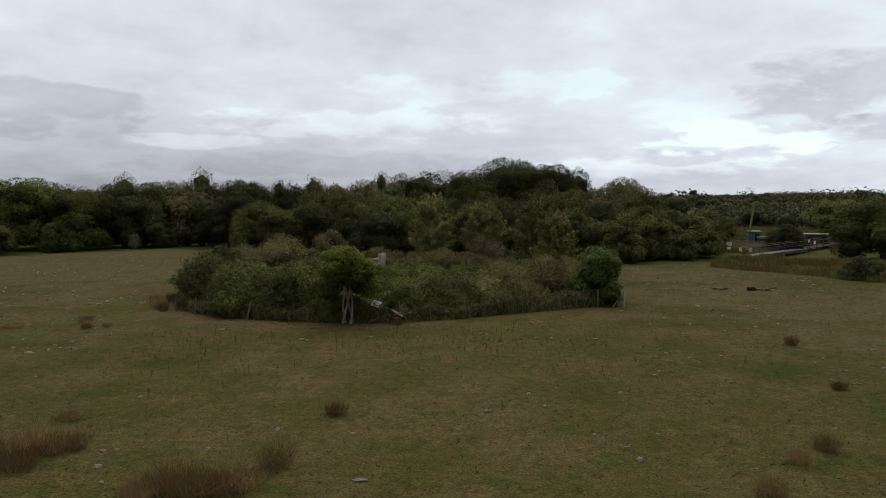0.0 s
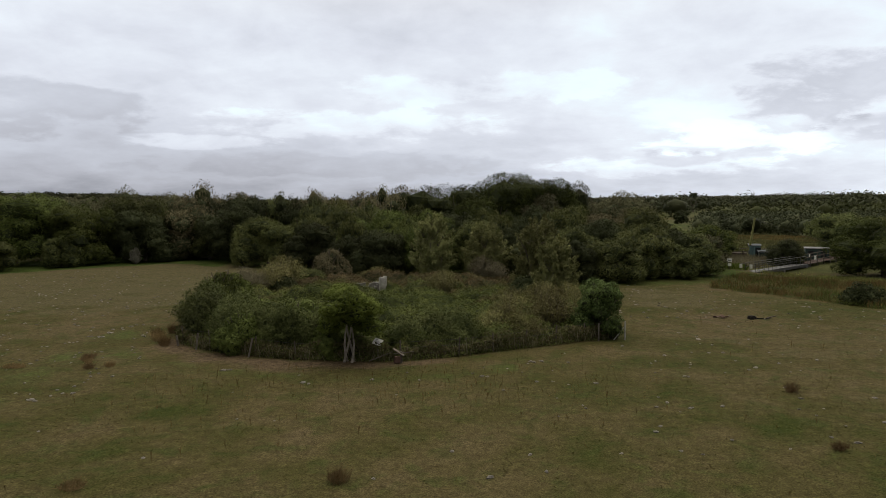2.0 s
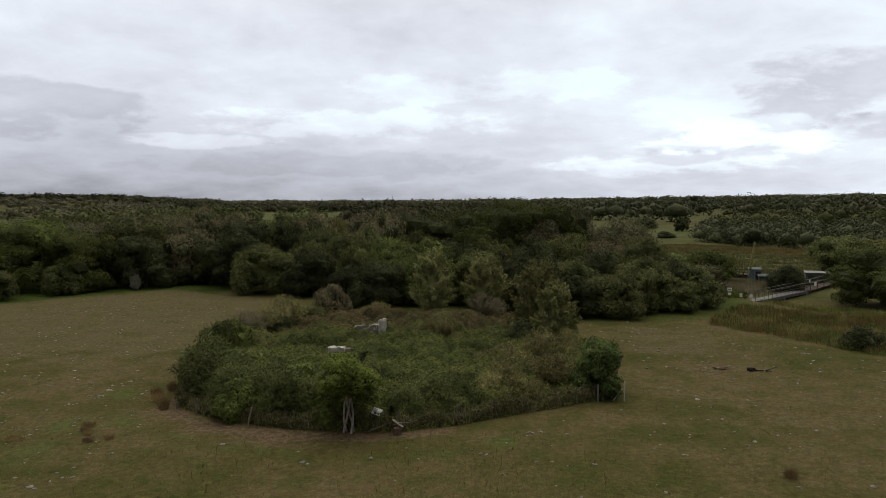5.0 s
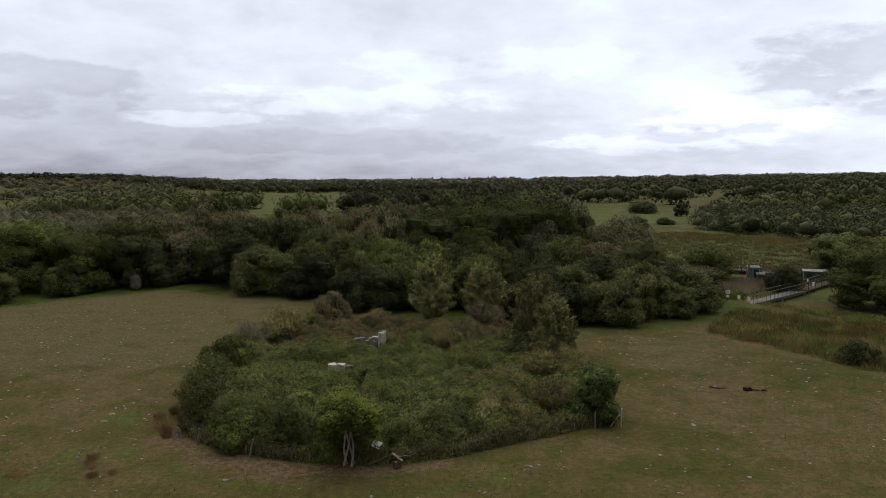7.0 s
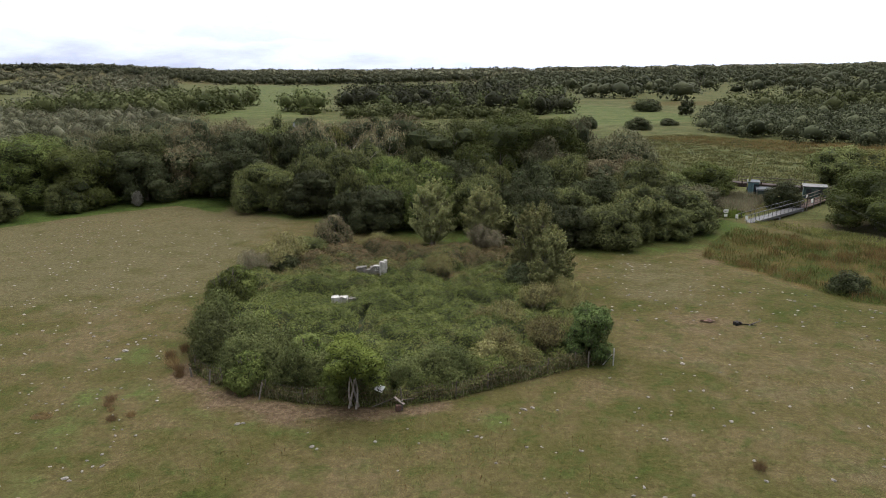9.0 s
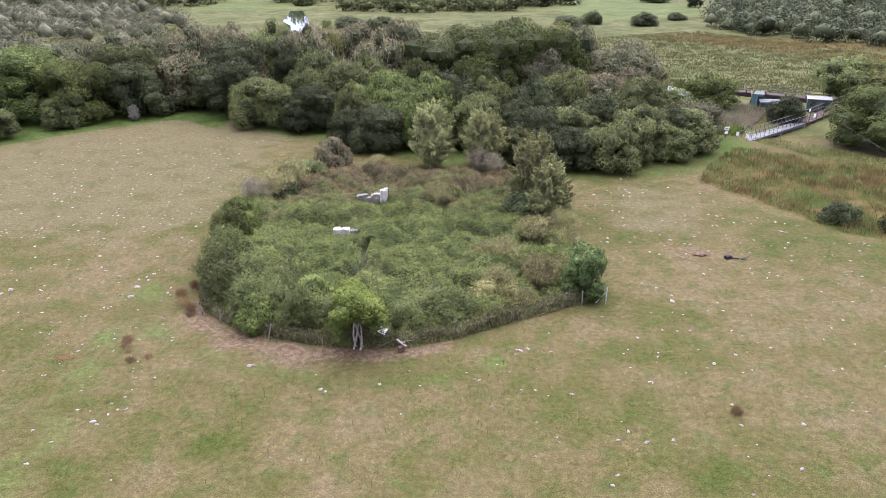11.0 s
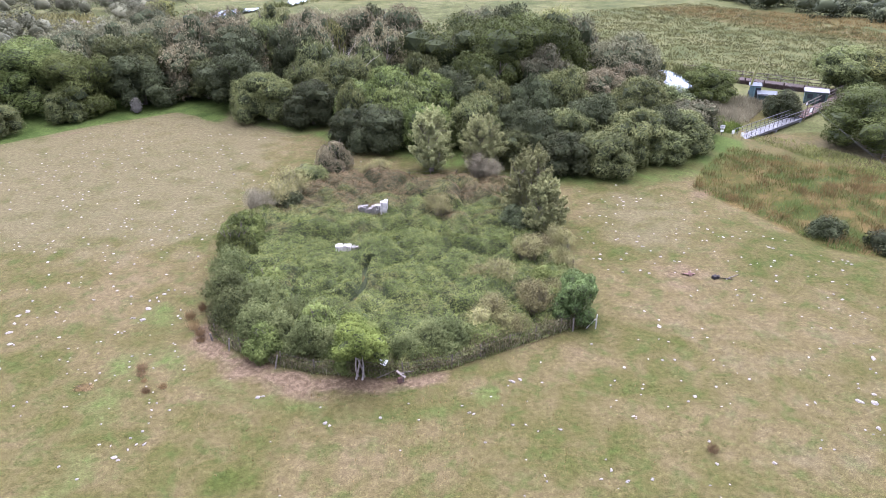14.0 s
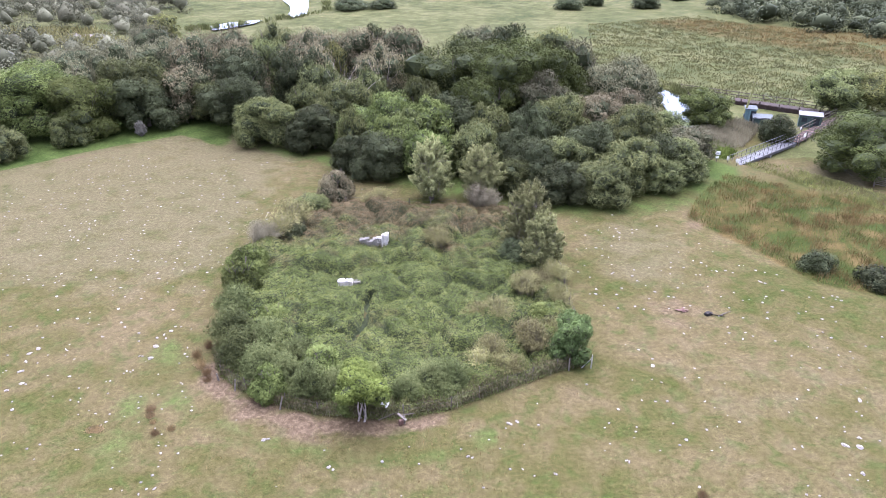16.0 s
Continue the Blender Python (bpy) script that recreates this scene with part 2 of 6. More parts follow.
def meadow_colour(add, link, zones=True):
    """Dry pasture: straw, olive and green in patches, with the lush, rushy, bare and marshy zones that the mesh carries."""
    wide = place_noise(add, link, 0.07, 4.0, 0.6, 0.6)
    mid = place_noise(add, link, 0.33, 5.0, 0.62, 0.4)
    fine = place_noise(add, link, 3.0, 5.0, 0.7)
    v = math_node(add, link, "ADD", math_node(add, link, "MULTIPLY", wide, 0.50), math_node(add, link, "MULTIPLY", mid, 0.50))
    dry = ramp(add("ShaderNodeValToRGB"), [(0.36, (0.035, 0.042, 0.0108)), (0.45, (0.056, 0.051, 0.0185)), (0.54, (0.073, 0.060, 0.027)), (0.68, (0.091, 0.071, 0.039))])
    link(v, dry.inputs[0])
    turf = ramp(add("ShaderNodeValToRGB"), [(0.50, 0.0), (0.66, 0.62)])
    link(place_noise(add, link, 0.75, 5.0, 0.62, 0.5), turf.inputs[0])
    sward = mix_node(add, link, turf.outputs[0], dry.outputs[0], (0.035, 0.049, 0.013))
    if not zones:
        tip = ramp(add("ShaderNodeValToRGB"), [(0.0, 0.85), (1.0, 1.45)])
        link(add("ShaderNodeNewGeometry").outputs["Random Per Island"], tip.inputs[0])
        return mix_node(add, link, 1.0, sward, tip.outputs[0], "MULTIPLY")
    zone = add("ShaderNodeSeparateColor")
    zones_layer = add("ShaderNodeVertexColor", layer_name="zone")
    link(zones_layer.outputs[0], zone.inputs[0])
    wet = add("ShaderNodeSeparateColor")
    link(add("ShaderNodeVertexColor", layer_name="wet").outputs[0], wet.inputs[0])
    c = sward
    rushy = ramp(add("ShaderNodeValToRGB"), [(0.44, (0.029, 0.039, 0.009)), (0.52, (0.044, 0.040, 0.012)), (0.60, (0.072, 0.054, 0.020))])
    link(mid, rushy.inputs[0])
    marsh = ramp(add("ShaderNodeValToRGB"), [(0.38, (0.034, 0.042, 0.014)), (0.5, (0.058, 0.062, 0.023)), (0.62, (0.088, 0.086, 0.037))])
    link(v, marsh.inputs[0])
    earth = ramp(add("ShaderNodeValToRGB"), [(0.35, (0.070, 0.050, 0.030)), (0.6, (0.098, 0.073, 0.046))])
    link(fine, earth.inputs[0])

    meadows = ramp(add("ShaderNodeValToRGB"), [(0.38, (0.040, 0.056, 0.017)), (0.5, (0.062, 0.076, 0.026)), (0.62, (0.084, 0.090, 0.036))])
    link(v, meadows.inputs[0])
    sweet = ramp(add("ShaderNodeValToRGB"), [(0.38, (0.030, 0.047, 0.011)), (0.6, (0.050, 0.070, 0.018))])
    link(mid, sweet.inputs[0])

    def soft(channel):
        n = math_node(add, link, "ADD", channel, math_node(add, link, "MULTIPLY", math_node(add, link, "SUBTRACT", mid, 0.5), 0.9))
        r = ramp(add("ShaderNodeValToRGB"), [(0.35, 0.0), (0.62, 1.0)])
        link(n, r.inputs[0])
        return r.outputs[0]

    c = mix_node(add, link, math_node(add, link, "MULTIPLY", soft(zones_layer.outputs[1]), 0.8), c, (0.079, 0.069, 0.036))
    c = mix_node(add, link, soft(wet.outputs[0]), c, marsh.outputs[0])
    c = mix_node(add, link, soft(wet.outputs[1]), c, (0.057, 0.048, 0.017))
    c = mix_node(add, link, soft(wet.outputs[2]), c, meadows.outputs[0])
    c = mix_node(add, link, soft(zone.outputs[1]), c, rushy.outputs[0])
    c = mix_node(add, link, soft(zone.outputs[0]), c, sweet.outputs[0])
    c = mix_node(add, link, soft(zone.outputs[2]), c, earth.outputs[0])
    speck = ramp(add("ShaderNodeValToRGB"), [(0.28, 0.66), (0.5, 0.98), (0.72, 1.34)])
    link(fine, speck.inputs[0])
    c = mix_node(add, link, 1.0, c, speck.outputs[0], "MULTIPLY")
    blade = ramp(add("ShaderNodeValToRGB"), [(0.32, 0.5), (0.5, 1.0), (0.68, 1.6)])
    link(place_noise(add, link, 17.0, 3.0, 0.75), blade.inputs[0])
    return mix_node(add, link, 1.0, c, blade.outputs[0], "MULTIPLY")


BLADES = material("grass_blades", lambda add, link: meadow_colour(add, link, False), 0.02, 0.95)
MEADOW = material("meadow", meadow_colour, 0.03, 1.0, (9.0, 0.4, 0.05))


def two_tone(a, b, scale, rough=0.8, gloss=0.25, bump=None):
    def build(add, link):
        n = add("ShaderNodeTexNoise", Scale=scale, Detail=5.0, Roughness=0.65)
        link(add("ShaderNodeTexCoord").outputs["Object"], n.inputs["Vector"])
        r = ramp(add("ShaderNodeValToRGB"), [(0.35, a), (0.65, b)])
        link(n.outputs[0], r.inputs[0])
        rnd = math_node(add, link, "ADD", math_node(add, link, "MULTIPLY", add("ShaderNodeObjectInfo").outputs["Random"], 0.3), 0.85)
        h = add("ShaderNodeHueSaturation")
        link(r.outputs[0], h.inputs["Color"])
        link(rnd, h.inputs["Value"])
        return h.outputs[0]
    return build, gloss, rough, bump


def simple(name, a, b, scale, rough=0.8, gloss=0.25, bump=None, metal=0.0):
    build, g, r, bp = two_tone(a, b, scale, rough, gloss, bump)
    m = material(name, build, g, r, bp)
    if metal:
        m.node_tree.nodes["Principled BSDF"].inputs["Metallic"].default_value = metal
    return m


BARK = simple("bark", (0.06, 0.05, 0.04), (0.14, 0.12, 0.10), 6.0, 0.9, 0.2, (20, 0.6, 0.02))
PALE_BARK = simple("pale_bark", (0.10, 0.085, 0.07), (0.22, 0.195, 0.17), 5.0, 0.9, 0.2, (20, 0.6, 0.02))
DRIFTWOOD = simple("bleached_bark", (0.20, 0.175, 0.15), (0.38, 0.34, 0.30), 5.0, 0.9, 0.2, (20, 0.6, 0.02))
STONE = simple("limestone", (0.10, 0.095, 0.088), (0.21, 0.20, 0.185), 3.0, 0.9, 0.2, (8, 0.7, 0.03))
WHITE_STONE = simple("bleached_limestone", (0.27, 0.262, 0.245), (0.47, 0.455, 0.43), 3.0, 0.9, 0.2, (8, 0.7, 0.03))
PALE_SPECK = simple("bleached_small_stone", (0.11, 0.10, 0.087), (0.22, 0.205, 0.18), 4.0, 0.9, 0.2)
FLINT = simple("pale_field_stone", (0.11, 0.10, 0.085), (0.28, 0.26, 0.23), 5.0, 0.9, 0.2, (12, 0.9, 0.04))
GREY_WOOD = simple("weathered_wood", (0.085, 0.073, 0.06), (0.16, 0.14, 0.12), 9.0, 0.9, 0.15, (25, 0.5, 0.01))
EARTH = simple("pale_mud", (0.10, 0.085, 0.065), (0.18, 0.155, 0.125), 1.5, 0.9, 0.2, (3, 0.5, 0.05))
WATER = material("river_water", lambda add, link: (0.02, 0.025, 0.02), 0.5, 0.04, (1.5, 0.05, 0.02))
# dark tone that paints shade inside crowns and under the brambles
PAINTED_SHADE = simple("painted_shade", (0.028, 0.035, 0.017), (0.050, 0.060, 0.030), 1.5, 0.95, 0.05)
# milder painted shade for the bramble sheet along the thicket's edge
VERGE_SHADE = simple("painted_verge_shade", (0.050, 0.050, 0.022), (0.105, 0.098, 0.046), 3.0, 0.95, 0.05)
GALVANISED = simple("galvanised_steel", (0.052, 0.053, 0.055), (0.092, 0.093, 0.096), 6.0, 0.6, 0.3)
WHITE_BOARD = simple("white_sign_board", (0.74, 0.74, 0.72), (0.84, 0.84, 0.82), 8.0, 0.5, 0.4)
INK = simple("faded_print", (0.16, 0.18, 0.20), (0.24, 0.25, 0.27), 12.0, 0.7)
RED_WOOD = simple("reddish_wood", (0.085, 0.050, 0.040), (0.14, 0.085, 0.068), 10.0, 0.85, 0.15, (25, 0.5, 0.01))
BROWN_TIMBER = simple("brown_timber", (0.026, 0.019, 0.016), (0.052, 0.038, 0.032), 7.0, 0.9, 0.15, (20, 0.5, 0.01))
SLATE_GREEN = simple("dark_green_boards", (0.030, 0.056, 0.050), (0.052, 0.085, 0.076), 5.0, 0.7, 0.3)
TEAL = simple("teal_painted_boards", (0.09, 0.165, 0.18), (0.14, 0.235, 0.25), 5.0, 0.7, 0.3)
ROOF_WHITE = simple("pale_roof_sheet", (0.085, 0.088, 0.090), (0.125, 0.128, 0.13), 4.0, 0.6, 0.3)
ROOF_GREY = simple("grey_roof_felt", (0.06, 0.072, 0.080), (0.10, 0.112, 0.12), 4.0, 0.8, 0.2)
DARK_GAP = simple("dark_glass", (0.02, 0.025, 0.03), (0.04, 0.045, 0.05), 4.0, 0.25, 0.5)
CHARRED = simple("charred_wood", (0.012, 0.011, 0.011), (0.04, 0.036, 0.034), 7.0, 0.95, 0.1, (12, 0.8, 0.03))
CABLE = simple("grey_cable", (0.05, 0.05, 0.05), (0.08, 0.08, 0.08), 4.0, 0.9)
MOSSY = simple("mossy_pole", (0.13, 0.14, 0.05), (0.24, 0.23, 0.10), 3.0, 0.9, 0.15, (20, 0.4, 0.01))

# ---- mesh helpers ----
def mesh_of(name, verts, faces, mats, smooth=False):
    """A mesh from an array of points and a list of arrays of faces (triangles or quads), one array a material."""
    me = bpy.data.meshes.new(name)
    verts = np.asarray(verts, dtype=np.float32).reshape(-1, 3)
    me.vertices.add(len(verts))
    me.vertices.foreach_set("co", verts.ravel())
    loops = np.concatenate([f.ravel() for f in faces]).astype(np.int32)
    sizes = np.concatenate([np.full(len(f), f.shape[1]) for f in faces]).astype(np.int32)
    slots = np.concatenate([np.full(len(f), k) for k, f in enumerate(faces)]).astype(np.int32)
    me.loops.add(len(loops))
    me.loops.foreach_set("vertex_index", loops)
    me.polygons.add(len(sizes))
    me.polygons.foreach_set("loop_start", np.concatenate([[0], np.cumsum(sizes)[:-1]]).astype(np.int32))
    me.polygons.foreach_set("material_index", slots)
    me.polygons.foreach_set("use_smooth", np.full(len(sizes), smooth))
    for m in mats:
        me.materials.append(m)
    me.update(calc_edges=True)
    me.validate()
    return me


def under(ob, parent):
    ob.parent = parent
    return ob


def part(name, bm, mat, parent, label=""):
    """Links a bmesh as one mesh object under a thing or a part."""
    me = bpy.data.meshes.new(name)
    bm.to_mesh(me)
    bm.free()
    me.materials.append(mat)
    ob = new(name, me)
    if parent:
        ob.parent = parent
    return tagged(ob, label)


def box(x, y, z, sx, sy, sz, bevel=0.01, turn=(0, 0, 0), bm=None):
    """A bevelled box about (x, y, z); several can share one bmesh."""
    bm = bm or bmesh.new()
    made = bmesh.ops.create_cube(bm, size=1, matrix=pose(x, y, z, *turn) @ Matrix.Diagonal((sx, sy, sz, 1)))
    if bevel:
        edges = list({e for v in made["verts"] for e in v.link_edges})
        bmesh.ops.bevel(bm, geom=edges, offset=bevel, segments=1, affect="EDGES")
    return bm


def rod(a, b, r0, r1=None, sides=8, bm=None):
    """A tapered round rod from a to b."""
    bm = bm or bmesh.new()
    a, b = Vector(a), Vector(b)
    m = Matrix.Translation((a + b) / 2) @ (b - a).to_track_quat("Z", "Y").to_matrix().to_4x4()
    bmesh.ops.create_cone(bm, cap_ends=True, segments=sides, radius1=r0, radius2=r0 if r1 is None else r1, depth=(b - a).length, matrix=m)
    return bm


def ball(detail):
    bm = bmesh.new()
    bmesh.ops.create_icosphere(bm, subdivisions=detail, radius=1)
    v = np.array([p.co[:] for p in bm.verts])
    f = np.array([[p.index for p in q.verts] for q in bm.faces])
    bm.free()
    return v, f


BALL1, BALL2 = ball(1), ball(2)


def unit(v):
    return v / np.maximum(np.linalg.norm(v, axis=-1, keepdims=True), 1e-9)


def leaves(at, out, length, width, rng, loose=0.6, along=None):
    """Folded four-cornered leaf sprays at the points at, facing about out; along: which way they grow."""
    n = len(at)
    nrm = unit(out + rng.normal(0, loose, (n, 3)))
    grow = rng.normal(0, 1, (n, 3)) if along is None else along + rng.normal(0, 0.35, (n, 3))
    tan = unit(grow - nrm * np.sum(grow * nrm, axis=1, keepdims=True))
    side = np.cross(nrm, tan)
    k = rng.uniform(0.65, 1.35, (n, 1))
    ln, wd = length * k / 2, width * k / 2
    v = np.stack([at - tan * ln, at + side * wd - nrm * wd * 0.35, at + tan * ln, at - side * wd - nrm * wd * 0.35], axis=1)
    return v.reshape(-1, 3), np.arange(n * 4).reshape(n, 4)


def sprigs(at, out, length, width, rng, loose=0.3, along=None):
    """Three-cornered leaf sprays at the points at, facing about out; along: which way they grow."""
    n = len(at)
    nrm = unit(out + rng.normal(0, loose, (n, 3)))
    grow = rng.normal(0, 1, (n, 3)) if along is None else along + rng.normal(0, 0.4, (n, 3))
    tan = unit(grow - nrm * np.sum(grow * nrm, axis=1, keepdims=True))
    side = np.cross(nrm, tan)
    k = rng.uniform(0.6, 1.4, (n, 1))
    ln, wd = length * k / 2, width * k / 2
    v = np.stack([at - tan * ln + side * wd * rng.uniform(0.5, 1.5, (n, 1)), at + tan * ln, at - tan * ln * rng.uniform(0.2, 1.0, (n, 1)) - side * wd], axis=1)
    return v.reshape(-1, 3), np.arange(n * 3).reshape(n, 3)


def smooth_step(a, b, v):
    t = np.clip((v - a) / (b - a), 0, 1)
    return t * t * (3 - 2 * t)


def lumps(x, y, scale, seed=0.0):
    """Smooth rolling value of about -1 to 1, from a few crossed waves."""
    rng = np.random.default_rng(int(seed * 10) + 5)
    s = 0
    for k in range(6):
        a, f, p = rng.uniform(0, 6.28), scale * rng.uniform(0.6, 1.8), rng.uniform(0, 6.28)
        s = s + np.sin((x * math.cos(a) + y * math.sin(a)) * f + p + 0.8 * np.sin((x * math.sin(a) - y * math.cos(a)) * f * 0.7 + p * 2))
    return s / 3.5


def inside(x, y, poly):
    """How far points lie inside a polygon (outside: minus)."""
    x, y = np.asarray(x, float), np.asarray(y, float)
    within, dist = np.zeros(x.shape, bool), np.full(x.shape, 1e9)
    for (x0, y0), (x1, y1) in zip(poly, poly[1:] + poly[:1]):
        if y0 != y1:
            cross = ((y0 > y) != (y1 > y)) & (x < (x1 - x0) * (y - y0) / (y1 - y0) + x0)
            within ^= cross
        t = np.clip(((x - x0) * (x1 - x0) + (y - y0) * (y1 - y0)) / ((x1 - x0) ** 2 + (y1 - y0) ** 2), 0, 1)
        dist = np.minimum(dist, np.hypot(x - x0 - t * (x1 - x0), y - y0 - t * (y1 - y0)))
    return np.where(within, dist, -dist)


# ---- plan of the place ----
ENCLOSURE = [(-15.5, 41), (-13.3, 39.2), (-10.3, 37.7), (-7.9, 36.9), (-4.9, 36.5), (-2.2, 36.4), (0.9, 37.3), (4.8, 39.4), (8.6, 41.4), (10.8, 42.4),
             (11, 48), (11, 56), (10.8, 64), (7.5, 70), (-1, 71.5), (-8, 72), (-13, 71), (-17.2, 66), (-18.5, 60), (-18, 53), (-17, 46)]
RUSHES = [(26, 68.1), (29, 74), (34.5, 81), (41, 79), (48, 74), (60, 66), (70, 50), (52, 46), (40, 51), (33, 54.5), (29.7, 62)]
WOOD_EDGE = [(-70, 84), (-57, 88), (-50, 95), (-43, 99.5), (-37, 103.5), (-31, 99.5), (-24, 93), (-16, 88), (-9, 82), (-3, 78.5), (8, 73), (15, 70.5), (22, 71), (29, 75), (35, 84), (36, 100), (37, 130),
             (30, 137), (-20, 142), (-60, 150), (-90, 150), (-110, 110)]
POND = [(36.2, 103), (37.5, 103), (40.2, 108), (41.0, 114), (42.0, 121), (40, 127), (36.5, 129), (35.6, 124), (37.2, 116), (36.6, 110)]
RIVER_REACH = [(-62, 300), (-57, 300), (-50, 270), (-46.3, 253.7), (-43, 235), (-41.3, 221.8), (-44.0, 214.4), (-46.3, 215.9), (-47.1, 226.8), (-50, 240), (-55.3, 254), (-58, 275)]
RIVER_BEND = [(-64.1, 198.7), (-60.4, 205.1), (-55, 208.4), (-51.8, 209.6), (-52.8, 203.6), (-57.1, 196.7), (-61.0, 192.5)]
BROWN_BAND = [(56, 203), (71, 207), (90, 193), (110, 180), (128, 160), (122, 140), (94, 150), (81, 167), (64.5, 190)]
MUD = [(-97.2, 187.2), (-96.3, 189.6), (-86.2, 185.2), (-85.8, 183.0), (-93.1, 184.0)]
BACKWATER = [(-116, 187), (-108, 186), (-99, 186.5), (-97.5, 189.5), (-98, 191.5), (-106, 192), (-115, 191)]


def height(x, y):
    """The lie of the land."""
    x, y = np.asarray(x, float), np.asarray(y, float)
    r = np.hypot(x, y)
    z = 0.10 * lumps(x, y, 0.12, 1) + 0.035 * lumps(x, y, 0.9, 2)
    low = np.maximum(smooth_step(96, 125, y), smooth_step(33, 46, x) * smooth_step(62, 84, y))
    z = z * (1 - low) - 1.2 * np.maximum(smooth_step(100, 130, y), 0.75 * smooth_step(34, 44, x) * smooth_step(66, 84, y) * (1 - 0.5 * smooth_step(88, 96, y) * (1 - smooth_step(104, 112, y))))
    z = z - 0.35 * np.exp(-((inside(x, y, RUSHES) - 3) / 4) ** 2) * (y > 50)
    wet_dip = np.maximum(smooth_step(-2.2, 0.2, inside(x, y, POND)), smooth_step(-4, 0, np.maximum(inside(x, y, RIVER_REACH), inside(x, y, RIVER_BEND))))
    z = z * (1 - wet_dip) - 1.5 * wet_dip
    bear = x / np.maximum(y, 1)
    z = z + smooth_step(380, 1300, r) * 7 * smooth_step(0.12, 0.4, bear) + smooth_step(700, 2000, r) * 25 * smooth_step(-0.25, -0.5, bear)
    z = z + smooth_step(1200, 3200, r) * 13 + smooth_step(300, 1500, r) * 3.0 * lumps(x, y, 0.006, 3)
    return z


# ---- ground ----
def stretch(lo, hi, step, start, stop, growth=1.07):
    a = list(np.arange(lo, hi + step / 2, step))
    for end, sign in ((stop, 1), (start, -1)):
        s, p, out = step, hi if sign > 0 else lo, []
        while (p - end) * sign < 0:
            s *= growth
            p += s * sign
            out.append(p)
        a = a + out if sign > 0 else out[::-1] + a
    return np.array(a)


gx, gy = stretch(-66, 66, 0.8, -4300, 4300), stretch(4, 112, 0.8, -600, 4600)
GX, GY = np.meshgrid(gx, gy)
GZ = height(GX, GY)
nx, ny = len(gx), len(gy)
idx = np.arange(nx * ny).reshape(ny, nx)
quads = np.stack([idx[:-1, :-1], idx[:-1, 1:], idx[1:, 1:], idx[1:, :-1]], axis=-1).reshape(-1, 4)
ground_mesh = mesh_of("ground", np.stack([GX, GY, GZ], axis=-1), [quads], [MEADOW], True)

enc = inside(GX, GY, ENCLOSURE)
rim = inside(GX, GY, WOOD_EDGE)
lush = smooth_step(-5.5, -0.5, rim) * (GY < 104)
lush = np.maximum(lush * 0.52, 0.9 * np.exp(-((GX - 33) / 5) ** 2 - ((GY - 83) / 5) ** 2))
lush = np.maximum(lush, 1.1 * smooth_step(-5.8, -4.4, rim) * smooth_step(-27, -33, GX) * smooth_step(-66, -56, GX))
lush = np.maximum(lush, 0.42 * np.exp(-((GX + 20 + (GY - 35) * 0.05) / 2.6) ** 2) * smooth_step(16, 26, GY) * (1 - smooth_step(42, 52, GY)))
lush = np.maximum(lush, 0.45 * np.exp(-((enc + 3.5) / 1.4) ** 2) * (GX < 4) * (GY < 46))
rushy = smooth_step(-1.5, 1.5, inside(GX, GY, RUSHES))
bare = np.exp(-((enc + 0.7) / 0.9) ** 2) * (0.50 * (GY < 43) * smooth_step(3, -2, GX) + 0.28)
bare = np.maximum(bare, 0.58 * np.exp(-((enc + 1.5) / 1.3) ** 2) * smooth_step(-4, -8, GX) * smooth_step(-17, -14, GX) * (GY < 43))
bare = np.maximum(bare, 0.58 * np.exp(-((GX - 19.2) / 2.6) ** 2 - ((GY - 50) / 3.2) ** 2))
bare = np.maximum(bare, 0.5 * np.exp(-((GX + 47) / 8) ** 2 - ((rim + 6.8) / 0.8) ** 2))
bare = np.maximum(bare, 0.45 * np.exp(-((GX - 26.5) / 2.0) ** 2 - ((GY - 67) / 6) ** 2))
bleached = 0.62 * smooth_step(-12, -24, GX) * smooth_step(40, 62, GY) * (GY < 112)
bleached = np.maximum(bleached, 0.62 * np.exp(-((GX - 19) / 7) ** 2 - ((GY - 60) / 11) ** 2))
bleached = np.maximum(bleached, 0.34 * smooth_step(10, 18, GX) * smooth_step(70, 40, GY))
bleached = np.maximum(bleached, 0.9 * np.exp(-((GX - 50) / 6) ** 2 - ((GY - 82.5) / 4.5) ** 2))
zone = np.stack([lush, rushy, bare, bleached], axis=-1)
marsh = np.maximum(smooth_step(108, 122, GY), smooth_step(36, 40, GX) * smooth_step(86, 92, GY)) * (1 - 0.75 * smooth_step(900, 1300, np.hypot(GX, GY)))
reeds = np.exp(-((inside(GX, GY, BROWN_BAND) - 5) / 8) ** 2) * (GY > 120)
reeds = np.maximum(reeds, 0.9 * np.exp(-((GX - 41) / 5) ** 2 - ((GY - 97) / 6) ** 2))
reeds = np.maximum(reeds, 0.9 * smooth_step(-12, 4, inside(GX, GY, [(110, 385), (170, 385), (175, 430), (112, 430)])))
green = smooth_step(-10, 6, inside(GX, GY, [(50, 250), (92, 268), (104, 300), (85, 385), (60, 420), (48, 330)]))
green = np.maximum(green, 0.62 * smooth_step(-10, 20, inside(GX, GY, [(-115, 292), (-44, 300), (-140, 974), (-387, 1290), (-300, 900)])))
green = np.maximum(green, smooth_step(-60, 0, inside(GX, GY, [(-1500, 1900), (-800, 1900), (-850, 2250), (-1600, 2250)])))
wet = np.stack([marsh, reeds, green, np.ones_like(lush)], axis=-1)
for label, values in (("zone", zone), ("wet", wet)):
    layer = ground_mesh.color_attributes.new(label, "FLOAT_COLOR", "POINT")
    layer.data.foreach_set("color", values.astype(np.float32).ravel())
